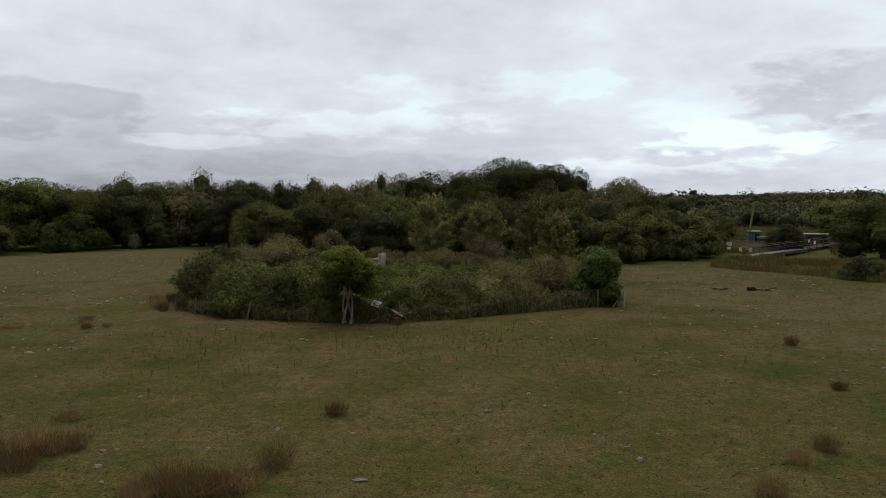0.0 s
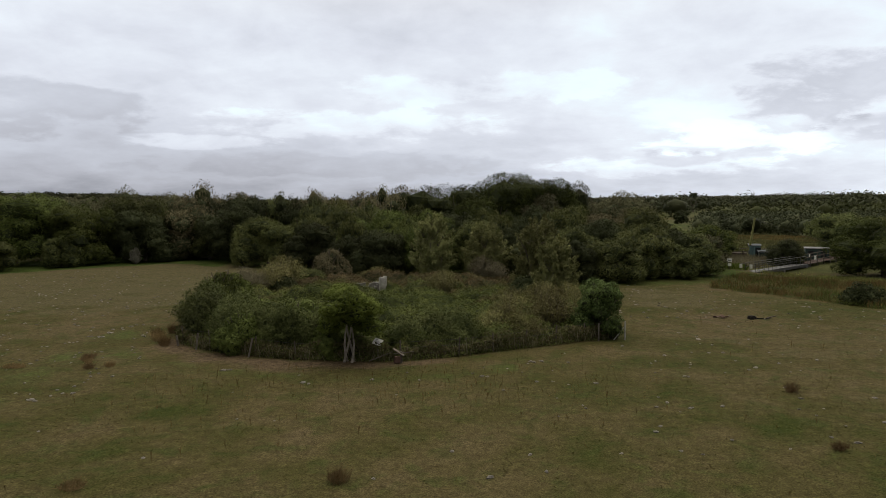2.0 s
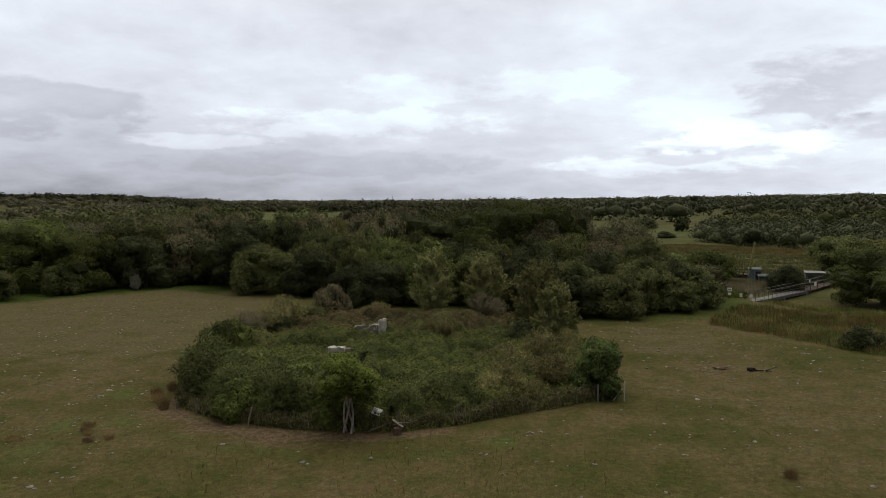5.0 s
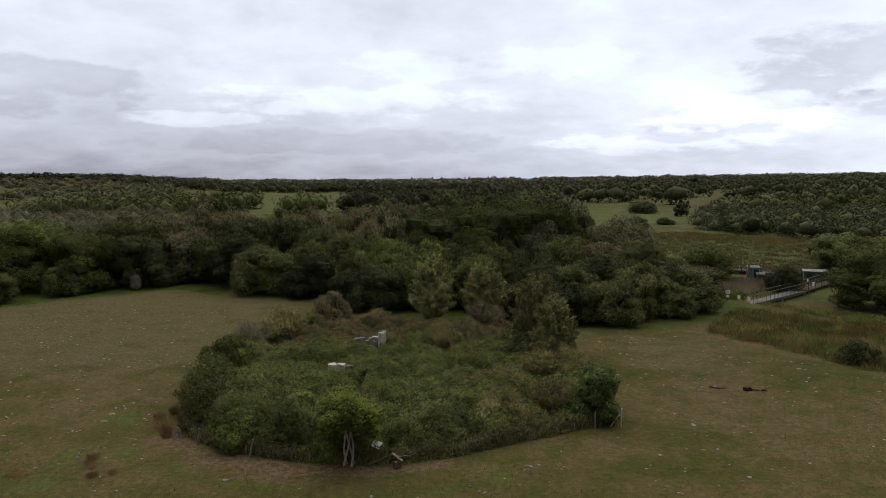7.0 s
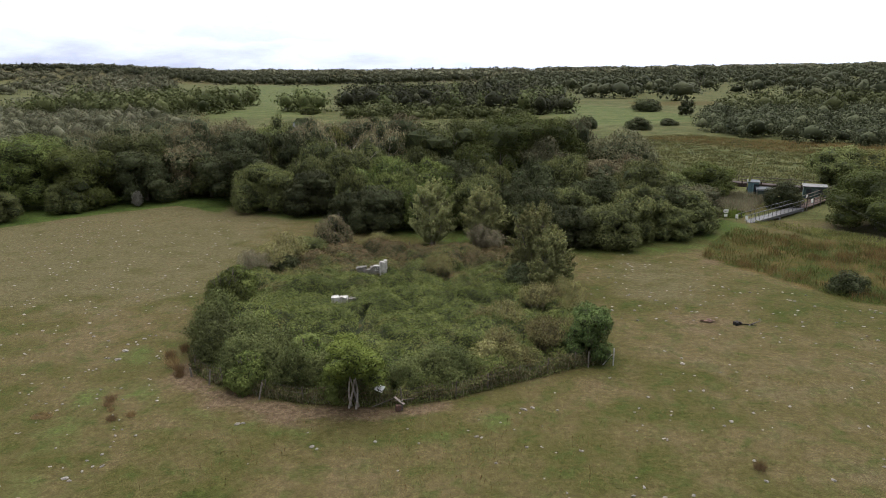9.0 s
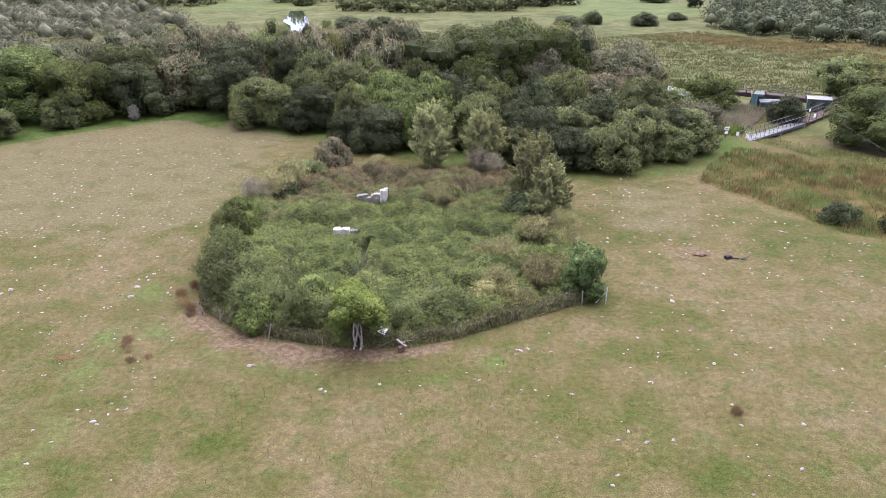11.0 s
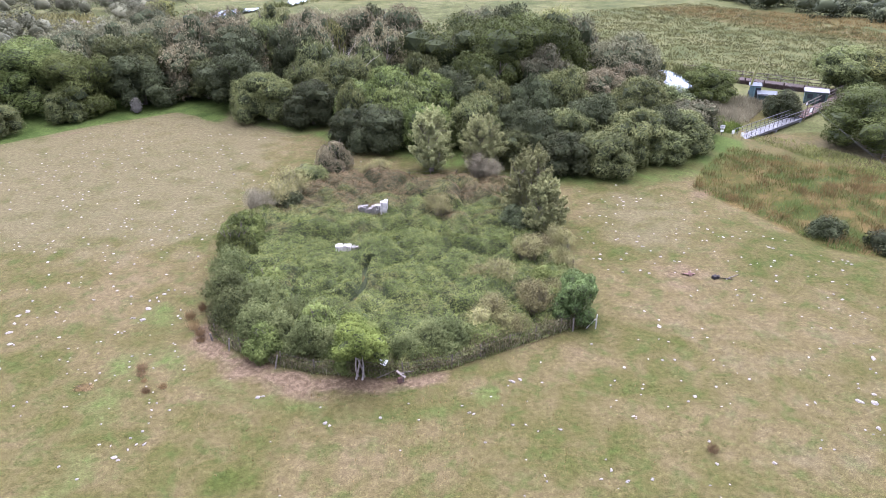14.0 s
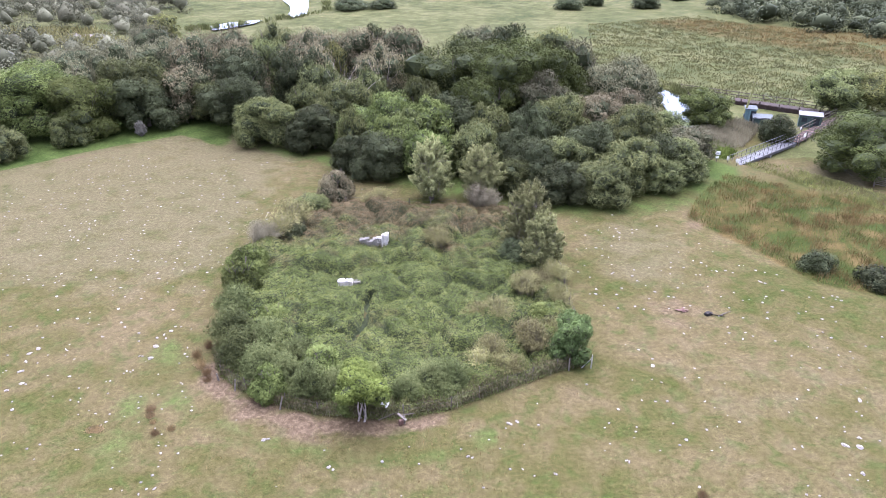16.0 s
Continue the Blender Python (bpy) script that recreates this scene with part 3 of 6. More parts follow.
tagged(new("ground", ground_mesh), "dry olive and straw-coloured pasture running into green marsh", "ground", kind="structure")


def sheet(name, poly, z, mat, label):
    bm = bmesh.new()
    bm.faces.new([bm.verts.new((x, y, z)) for x, y in poly])
    bmesh.ops.triangulate(bm, faces=bm.faces[:])
    return tagged(part(name, bm, mat, None, label), category="water", kind="structure")


sheet("water", POND, -1.02, WATER, "still river pool reflecting the pale sky")
sheet("water", RIVER_REACH, -1.02, WATER, "pale winding river between green marsh banks")
sheet("water", RIVER_BEND, -1.02, WATER, "bend of the river under a reedy bank")
sheet("mud_bank", MUD, -1.00, EARTH, "bare pale mud bank beside the backwater")
sheet("water", BACKWATER, -1.02, WATER, "shallow backwater among grey willow scrub")

# ---- trees and shrubs ----
CROWNS = {}


def lobes_of(kind, rng):
    """Centres and radii of the lobes of a crown about 2 across and 2 high, standing on z = 0."""
    out = []
    if kind == "round":
        out.append(((0, 0, 0.9), (0.62, 0.62, 0.74)))
        for k in range(19):
            a, h = k * 2.4 + rng.uniform(-0.5, 0.5), rng.uniform(0.18, 1.48)
            w = math.sqrt(max(0.12, 1 - ((h - 0.72) / 1.05) ** 2)) * rng.uniform(0.50, 0.90)
            s = rng.uniform(0.22, 0.42) + (0.08 if h > 1.1 else 0)
            out.append(((w * math.cos(a), w * math.sin(a), h), (s, s, s * rng.uniform(0.7, 0.95))))
    elif kind == "bush":
        for k in range(9):
            a, w = k * 2.4 + rng.uniform(-0.5, 0.5), math.sqrt(k / 9) * 0.68
            s = rng.uniform(0.36, 0.52)
            h = (1.0 - 0.75 * w) * rng.uniform(0.75, 1.15)
            out.append(((w * math.cos(a), w * math.sin(a), max(h, s * 0.7)), (s, s, s * rng.uniform(0.8, 1.2))))
            out.append(((w * math.cos(a), w * math.sin(a), 0.32), (s, s, 0.40)))
    else:  # willow: many soft upswept heads
        for k in range(18):
            a, w = k * 2.4 + rng.uniform(-0.5, 0.5), math.sqrt((k + 0.3) / 18) * rng.uniform(0.70, 1.0)
            s = rng.uniform(0.22, 0.40)
            h = 1.52 * math.sqrt(max(0.1, 1 - 0.9 * w * w)) * rng.uniform(0.82, 1.08)
            out.append(((w * math.cos(a), w * math.sin(a), h), (s, s, s * 1.05)))
            out.append(((w * 1.10 * math.cos(a), w * 1.10 * math.sin(a), h * 0.40), (s * 1.1, s * 1.1, s * 1.35)))
    return out


def crown_mesh(kind, variant, leaf, count, spray, narrow=0.6, loose=0.32):
    """A crown: lumpy lobes thick with leaf sprays, round cores coloured dark as inner shade."""
    spray = round(spray, 3)
    key = (kind, variant, leaf, count, spray, narrow)
    if key in CROWNS:
        return CROWNS[key]
    rng = np.random.default_rng(variant * 31 + len(kind) * 7)
    lobes = lobes_of(kind, rng)
    soft = kind == "willow"
    C, R = np.array([c for c, r in lobes]), np.array([r for c, r in lobes])
    share = R[:, 0] * R[:, 2]
    tries = int(count * 3.0)
    which = rng.choice(len(lobes), tries, p=share / share.sum())
    d = unit(rng.normal(0, 1, (tries, 3)) + np.array([0, 0, 0.15]))
    # each lobe is made of clumps of leaves with hollows between them
    clumps = 24 if kind == "round" else 13
    heads, stand = unit(rng.normal(0, 1, (len(lobes), clumps, 3)) + np.array([0, 0, 0.25])), rng.uniform(-0.08, 0.20, (len(lobes), clumps))
    near, off, proud = np.full(tries, 9.0), np.zeros((tries, 3)), np.zeros(tries)
    for k in range(clumps):
        away = d - heads[which, k]
        dist = np.linalg.norm(away, axis=1)
        closer = dist < near
        near, proud = np.where(closer, dist, near), np.where(closer, stand[which, k], proud)
        off = np.where(closer[:, None], away, off)
    lean = -off * 2.2
    wide = 0.60 if kind == "round" else 0.78
    dome = 0.42 * np.sqrt(np.clip(1 - (near / wide) ** 2, 0, 1)) - 0.32
    inner = np.where(rng.uniform(0, 1, tries) < 0.42, rng.uniform(0.62, 1.0, tries), 1.0)
    P = C[which] + d * R[which] * (inner * (1 + dome + proud + rng.normal(0, 0.065 if soft else 0.05, tries)))[:, None]
    depth = np.min(np.linalg.norm((P[:, None] - C[None]) / R[None], axis=2) + 10 * (np.arange(len(lobes))[None] == which[:, None]), axis=1)
    keep = (depth > 0.88) & (P[:, 2] > 0.02) & (rng.uniform(0, 1, tries) > smooth_step(0.62, 1.0, near / wide) * 0.75)
    P, d, lean = P[keep][:count], d[keep][:count], lean[keep][:count]
    face = unit(d - 0.9 * lean + np.array([0, 0, 0.15]))
    v, f = sprigs(P, face, spray * (1.35 if soft else 1), spray * narrow * (0.72 if soft else 1), rng, loose, d * 1.1 - lean * 0.3 + np.array([0, 0, 0.75 if soft else 0.35]))
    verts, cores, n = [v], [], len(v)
    # cores coloured dark to stand for shade between the leaf clumps
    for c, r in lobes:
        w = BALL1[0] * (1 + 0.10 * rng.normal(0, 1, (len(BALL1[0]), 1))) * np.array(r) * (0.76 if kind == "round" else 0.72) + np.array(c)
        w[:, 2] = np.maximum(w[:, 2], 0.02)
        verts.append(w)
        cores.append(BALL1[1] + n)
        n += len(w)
    me = mesh_of("crown", np.concatenate(verts), [f, np.concatenate(cores)], [LEAF[leaf], PAINTED_SHADE])
    CROWNS[key] = me
    return me


def bough_mesh(variant, leaf, count, spray, narrow=0.6):
    """The crown of a young tree, two across and two high: upswept boughs that end in leafy tips."""
    spray = round(spray, 3)
    key = ("bough", variant, leaf, count, spray, narrow)
    if key in CROWNS:
        return CROWNS[key]
    rng = np.random.default_rng(variant * 17 + 3)
    boughs = 84
    t = (np.arange(boughs) + 0.5) / boughs
    a = np.arange(boughs) * 2.4 + rng.uniform(-0.4, 0.4, boughs)
    foot = np.stack([0 * t, 0 * t, 0.10 + 1.25 * t], axis=-1)
    wide = 0.92 * np.sqrt(np.clip(1 - (t * 0.98) ** 2.2, 0, 1)) * rng.uniform(0.78, 1.08, boughs) * smooth_step(-0.25, 0.22, t)
    rise = (0.22 + 0.50 * t) * rng.uniform(0.75, 1.2, boughs)
    reach = np.stack([np.cos(a) * wide, np.sin(a) * wide, rise], axis=-1)
    which = rng.integers(0, boughs, count)
    u = rng.uniform(0.12, 1.0, count) ** 0.62
    girth = (0.155 * np.sqrt(np.clip(1.06 - u, 0, 1)) + 0.02)[:, None]
    d = unit(rng.normal(0, 1, (count, 3)) + np.array([0, 0, 0.35]))
    P = foot[which] + reach[which] * np.stack([u, u, u ** 1.35], axis=-1) + d * girth * rng.uniform(0.55, 1.1, (count, 1))
    P[:, 2] = np.maximum(P[:, 2], 0.03)
    way = unit(reach)[which]
    v, f = sprigs(P, unit(d + 0.4 * way + np.array([0, 0, 0.8])), spray * 1.25, spray * narrow, rng, 0.35, way + np.array([0, 0, 0.5]))
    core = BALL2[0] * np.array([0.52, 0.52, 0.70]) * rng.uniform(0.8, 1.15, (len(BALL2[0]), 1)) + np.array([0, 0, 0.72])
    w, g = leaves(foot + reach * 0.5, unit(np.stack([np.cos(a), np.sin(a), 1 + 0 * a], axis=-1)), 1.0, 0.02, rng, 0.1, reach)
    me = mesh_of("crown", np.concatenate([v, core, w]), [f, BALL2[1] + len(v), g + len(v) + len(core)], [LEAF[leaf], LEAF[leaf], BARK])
    CROWNS[key] = me
    return me


TRUNKS = {}


def trunk_mesh(variant, mat):
    """A tapered trunk, one high, that forks into limbs."""
    if (variant, mat.name) in TRUNKS:
        return TRUNKS[variant, mat.name]
    rng = random.Random(variant)
    bm = bmesh.new()
    bend = Vector((rng.uniform(-0.06, 0.06), rng.uniform(-0.06, 0.06), 0.45))
    rod((0, 0, -0.05), bend, 0.075, 0.05, 9, bm)
    rod((0, 0, -0.06), (0, 0, 0.06), 0.11, 0.072, 9, bm)
    for k in range(6):
        a = k * 1.05 + rng.uniform(-0.3, 0.3)
        s = bend * rng.uniform(0.7, 1.0)
        e = s + Vector((0.34 * math.cos(a), 0.34 * math.sin(a), rng.uniform(0.2, 0.5)))
        rod(s, e, 0.038, 0.018, 6, bm)
        rod(e, e + Vector((0.2 * math.cos(a + 0.6), 0.2 * math.sin(a + 0.6), 0.2)), 0.018, 0.007, 5, bm)
        rod(e, e + Vector((0.1 * math.cos(a - 0.8), 0.1 * math.sin(a - 0.8), 0.25)), 0.016, 0.006, 5, bm)
    me = bpy.data.meshes.new("trunk")
    bm.to_mesh(me)
    bm.free()
    me.materials.append(mat)
    TRUNKS[variant, mat.name] = me
    return me


COUNT = [0]


def tree(kind, leaf, x, y, r, top, label, name="tree", clear=0.12, count=14000, spray=0.055, narrow=0.65, category="tree", group="", bark=None, deep=1.0):
    """A tree or shrub at (x, y), r metres in radius and top metres high, its crown beginning at clear of its height."""
    COUNT[0] += 1
    k = COUNT[0]
    z = float(height(x, y))
    root = tagged(new(name), label, category, group)
    root.location = (x, y, z - 0.05)
    root.rotation_euler = (0, 0, k * 2.399)
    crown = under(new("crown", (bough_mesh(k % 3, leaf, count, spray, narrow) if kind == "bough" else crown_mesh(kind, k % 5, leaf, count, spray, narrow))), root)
    crown.location = (0, 0, clear * top)
    crown.scale = (r, r * deep * (0.86 + 0.28 * (k * 0.618 % 1)), top * (1 - clear) / 1.95)
    trunk = under(new("trunk", trunk_mesh(k % 4, bark or BARK)), root)
    trunk.scale = (top * 0.5, top * 0.5, top * 0.72)
    return root


WOODS = "trees of the wood"
TREE_LABELS = {
    "oak": "broad dark-green oak with a dense lobed crown",
    "dark": "dark blue-green bushy tree at the wood's edge",
    "green": "mid-green leafy tree in the wood",
    "olive": "olive-green rounded sallow in the wood",
    "yellow": "yellow-green tree turning with autumn",
    "willow": "grey-green willow with soft upswept foliage",
    "grey": "grey-brown thin-leaved willow in the wood",
    "brown": "brown-tinged willow losing its leaves",
}


def wood(kind, leaf, *spots):
    """Trees of one kind: x, y, radius and height of each."""
    for x, y, r, top in spots:
        tree(kind, leaf, x, y, r * (1.25 if leaf in ("brown", "grey") else 1.05), top, TREE_LABELS[leaf], group=WOODS, spray=(0.21 if kind == "round" else 0.22) / max(r, 1.8), narrow=0.75 if kind == "round" else 0.6, count=int((12000 if y < 106 else 6000) * (r / 3) ** 1.45), clear=0.03)


# the wood, from its edge on the pasture inwards
wood("round", "green", (-60, 98, 6.2, 10.3), (-50.5, 98, 5.0, 9.2), (-66, 94, 5, 8.0), (-71, 90, 5, 8.0))
wood("willow", "willow", (-51, 93.5, 2.4, 4.2), (-57, 87.5, 3.0, 4.6), (-63, 85, 3.2, 4.6))
wood("round", "dark", (-43.5, 102, 4.0, 7.8), (-29.5, 100.4, 4.2, 8.6))
wood("round", "willow", (-35, 105, 2.9, 7.0), (-46, 105, 4, 9.8))
wood("willow", "brown", (-38.6, 106.5, 3.8, 8.9))
wood("willow", "grey", (-51, 112, 4.1, 11.1), (-48, 119, 4.2, 11.3), (-52, 130, 4.6, 11.8), (-58, 108, 4, 9.8), (-62, 118, 4.5, 10.6))
wood("willow", "brown", (-39.5, 115, 4.5, 12.1), (-38.5, 127, 4.4, 12.1), (-33, 116, 3.6, 10.8), (-23, 122, 4.1, 12.1), (-45, 122, 4, 11.1))
wood("round", "dark", (-29.8, 106, 4.1, 10.8), (-22.8, 109, 3.3, 10.6), (-36, 108, 3.6, 9.8))
wood("willow", "olive", (-31, 132, 4.5, 12.1), (-30, 122, 3.6, 11.3))
wood("willow", "brown", (-20, 113, 2.9, 10.4), (-14, 127, 4.2, 12.1), (-6.8, 121.5, 4.0, 12.3), (-9.6, 109, 3.6, 11.6), (-22, 131, 4.2, 11.8))
wood("round", "yellow", (-18, 116, 2.4, 10.6))
wood("willow", "olive", (-23.5, 94, 4.0, 7.0), (-13.4, 97, 4.2, 8.2))
wood("willow", "willow", (-19.5, 100, 3.0, 7.8), (-18, 106, 3.2, 9.6), (-10.3, 102, 2.7, 8.4), (-2.4, 98.5, 3.0, 8.4))
wood("willow", "dark", (-17, 91.6, 3.4, 5.8), (-11, 82.8, 2.6, 4.8), (-6.7, 81.3, 3.2, 5.6))
wood("willow", "green", (-10.3, 89.6, 3.1, 6.4), (-5.6, 84.5, 3.2, 6.6), (-6.8, 92, 3.5, 7.4), (-1.5, 90.5, 3.8, 7.6), (-1.8, 81.5, 3.0, 5.8))
wood("willow", "olive", (-11.2, 86.8, 1.9, 6.6), (6.0, 85.5, 2.9, 7.8), (4.0, 81, 3.1, 6.4), (-4, 88, 2.4, 6.8))
wood("round", "dark", (-11.8, 129.5, 2.2, 12.9), (11.7, 126, 3.2, 12.8), (3.0, 92, 3.8, 8.2))
wood("round", "oak", (0.4, 106, 6.6, 12.6), (9.4, 101.5, 7.0, 12.7), (6.0, 94, 4.8, 10.0), (15.6, 103, 5.2, 12.2), (5.0, 111, 6.0, 12.8))
wood("willow", "yellow", (20, 129, 5.2, 10.9), (32, 111.5, 3.6, 6.4))
wood("willow", "grey", (7.4, 137, 4.6, 10.9), (13.9, 95.5, 3.2, 9.1), (25.5, 102, 4.0, 10.2), (20.8, 108.5, 3.3, 11.6), (29, 107, 3.2, 9.2), (31.2, 86, 2.7, 4.6))
wood("willow", "dark", (11.3, 85.5, 3.3, 7.6), (17.7, 81.6, 3.2, 6.6), (11, 77, 3.3, 5.8), (13.7, 73, 2.6, 4.6), (25.6, 80.5, 2.9, 5.6), (9, 80, 2.8, 6.2))
wood("willow", "olive", (15.3, 89.5, 3.4, 8.4), (24.4, 85, 4.0, 7.6), (22, 77, 3.3, 6.0))
wood("willow", "brown", (19.7, 93, 3.6, 7.4), (25, 94, 3.2, 7.0))
wood("willow", "willow", (18, 73, 2.9, 4.8), (28.2, 80, 3.2, 4.8), (25, 76, 2.5, 3.8), (8.6, 75.6, 2.4, 4.4), (30, 91, 3.0, 5.0), (14.5, 79, 3, 5.8))
tree("bough", "blossom", -42.7, 97.0, 1.0, 2.2, "small silver-leaved bush in the lush grass", "bush", 0.02, 3500, 0.10, category="bush")

# trees that stand free
tree("bough", "pale", -1.0, 73.4, 3.2, 6.8, "pale green young tree with brown-tipped twigs", count=16000, spray=0.062, narrow=0.6, clear=0.04)
tree("bough", "pale", 4.6, 73.6, 2.9, 6.0, "yellow-green young tree behind the brambles", count=16000, spray=0.062, narrow=0.6, clear=0.04)
tree("bough", "pale", 8.3, 60.6, 2.8, 6.7, "tall leafy tree rising from the brambles", count=15000, spray=0.07, narrow=0.6, clear=0.03)
tree("bough", "pale", 9.2, 57.0, 2.3, 5.3, "grey-green young tree among the brambles", count=11000, spray=0.09, narrow=0.6, clear=0.03)
tree("round", "oak", 52.6, 83, 5.4, 8.2, "large spreading green tree beside the walkway", count=30000, spray=0.040, clear=0.02)
tree("round", "olive", 61.5, 108, 4.3, 7.4, "olive-green rounded tree on the river bank", clear=0.02)
tree("round", "yellow", 67, 109, 5.0, 7.6, "yellow-green tree on the river bank", clear=0.02)
tree("bush", "dark", 47.2, 95.8, 2.7, 4.7, "dense dark bush beside the metal footbridge", "bush", 0.0, category="bush")
tree("round", "green", 38.9, 102.3, 3.8, 6.0, "round green bush on the pool's bank", "bush", 0.0, category="bush")
tree("bush", "dark", 34.3, 57.0, 1.6, 2.5, "low dark bush in the rushy hollow", "bush", 0.0, 3000, 0.12, category="bush")
tree("bush", "dark", 38.6, 54.0, 2.0, 2.6, "low dark bush in the rushy hollow", "bush", 0.0, 3000, 0.12, category="bush")

tree("round", "far_dark", 216, 600, 3.4, 17.5, "lone flat-headed pine above the far wood", "pine_tree", 0.72, 2500, 0.16)


def bare_tree(x, y, top, lean, seed):
    """A leafless pale-barked tree: forking limbs that spread above their neighbours."""
    r = random.Random(seed)
    root = tagged(new("bare_tree"), "leafless pale-barked birch among the willows", "tree", "bare birches in the wood")
    root.location = (x, y, float(height(x, y)) - 0.1)
    crotch = Vector((lean * 0.3, 0, top * 0.5))
    part("trunk", rod((0, 0, 0), crotch, 0.16, 0.11, 8), DRIFTWOOD, root)
    for k in range(6):
        a = k * 1.05 + r.uniform(-0.3, 0.3)
        bm = bmesh.new()
        p, w, d = crotch.copy(), 0.06, Vector((0.55 * math.cos(a) + lean * 0.1, 0.55 * math.sin(a), 0.8))
        for i in range(4):
            q = p + d * top * 0.15
            rod(p, q, w, w * 0.7, 6, bm)
            for side in (-1, 1):
                twig = d + Vector((side * 0.5 * math.sin(a), -side * 0.5 * math.cos(a), 0.25))
                rod(q, q + twig * top * 0.10, w * 0.4, w * 0.12, 4, bm)
            p, w, d = q, w * 0.7, d + Vector((r.uniform(-0.2, 0.2), r.uniform(-0.2, 0.2), r.uniform(-0.15, 0.1)))
        part("limb", bm, DRIFTWOOD, root)
    return root


for x, y, top, lean, seed in ((-12.6, 99.5, 8.2, 1.0, 1), (-8.0, 106.0, 9.2, -1.0, 2), (-15.0, 103.5, 8.2, 0.6, 3)):
    bare_tree(x, y, top, lean, seed)

# ---- the overgrown enclosure ----
MOUNDS = np.random.default_rng(77)
CELLS = np.array([(MOUNDS.uniform(-20, 12), MOUNDS.uniform(36, 73), MOUNDS.uniform(0.4, 1.35)) for k in range(70)])


def bramble_height(x, y):
    """Domes of arching brambles that meet in creases."""
    edge = inside(x, y, ENCLOSURE)
    wx, wy = x + 0.5 * lumps(x, y, 1.1, 4), y + 0.5 * lumps(x, y, 1.1, 5)
    near, second, tall = np.full(np.shape(x), 1e9), np.full(np.shape(x), 1e9), np.zeros(np.shape(x))
    for cx, cy, ch in CELLS:
        d = np.hypot(wx - cx, wy - cy)
        second = np.minimum(second, np.maximum(near, d))
        tall = np.where(d < near, ch, tall)
        near = np.minimum(near, d)
    h = 0.30 + tall * (1 - np.exp(-1.1 * (second - near))) + 0.16 * lumps(x, y, 1.2, 12) + 0.14 * lumps(x, y, 2.6, 5) + 0.12 * lumps(x, y, 5.6, 6)
    # the sunken line through the brambles
    t = np.clip((51.4 - y) / 7.4, 0, 1)
    gap = np.hypot(x + 5.6 + 0.9 * t + 0.25 * np.sin(9 * t), np.where((y > 51.4) | (y < 44), 2.0 + 0 * y, 0.0))
    h = h - 1.0 * np.exp(-(gap / 0.32) ** 2)
    # clear round the ruined walls
    for cx, cy in ((-6.2, 59.8), (-7.7, 52.4)):
        h = h + (0.62 - h) * np.exp(-(((x - cx) / 1.6) ** 2 + ((y - cy) / 0.9) ** 2))
    return np.maximum(h, 0.12) * smooth_step(-0.1, 1.3, edge)


# sheet under the leaves, its dark colour painting the shade in their gaps
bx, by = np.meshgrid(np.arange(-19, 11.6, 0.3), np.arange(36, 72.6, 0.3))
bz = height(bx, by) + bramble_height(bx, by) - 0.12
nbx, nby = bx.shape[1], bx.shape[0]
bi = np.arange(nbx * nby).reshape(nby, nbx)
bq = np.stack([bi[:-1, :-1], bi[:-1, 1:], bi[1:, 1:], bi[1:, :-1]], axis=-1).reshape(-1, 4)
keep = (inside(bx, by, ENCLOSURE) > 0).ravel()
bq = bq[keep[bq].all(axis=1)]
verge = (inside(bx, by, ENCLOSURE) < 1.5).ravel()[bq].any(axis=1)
rng = np.random.default_rng(11)
lx, ly = rng.uniform(-19, 11.5, 380000), rng.uniform(36, 72.5, 380000)
# no leaves along the sunken line, so the shade-coloured sheet shows dark
ok = (inside(lx, ly, ENCLOSURE) > 0.05) & ~((np.abs(lx + 5.6 + 0.9 * (51.4 - ly) / 7.4 + 0.25 * np.sin(9 * (51.4 - ly) / 7.4)) < 0.17) & (ly < 51.4) & (ly > 44))
lx, ly = lx[ok], ly[ok]
e = 0.15
lz = height(lx, ly) + bramble_height(lx, ly)
slope = np.stack([-(bramble_height(lx + e, ly) - bramble_height(lx - e, ly)) / (2 * e), -(bramble_height(lx, ly + e) - bramble_height(lx, ly - e)) / (2 * e), np.ones_like(lx)], axis=-1)
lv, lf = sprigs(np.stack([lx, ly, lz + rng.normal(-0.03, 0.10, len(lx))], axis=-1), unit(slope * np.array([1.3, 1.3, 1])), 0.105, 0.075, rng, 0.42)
tagged(new("bramble_thicket", mesh_of("bramble_thicket", np.concatenate([lv, np.stack([bx, by, bz], axis=-1).reshape(-1, 3)]), [lf, bq[~verge] + len(lv), bq[verge] + len(lv)], [BRAMBLE, PAINTED_SHADE, VERGE_SHADE])),
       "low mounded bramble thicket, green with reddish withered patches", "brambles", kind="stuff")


def shrub(kind, leaf, x, y, r, top, label, **more):
    more.setdefault("count", 7500)
    more.setdefault("spray", 0.17 / r)
    more.setdefault("narrow", 0.55)
    return tree(kind, leaf, x, y, r * 1.1, top * (1.3 if kind == "bush" else 1.1), label, "shrub", 0.0, category="shrub", group="shrubs of the enclosure", **more)


TWIGS = {}


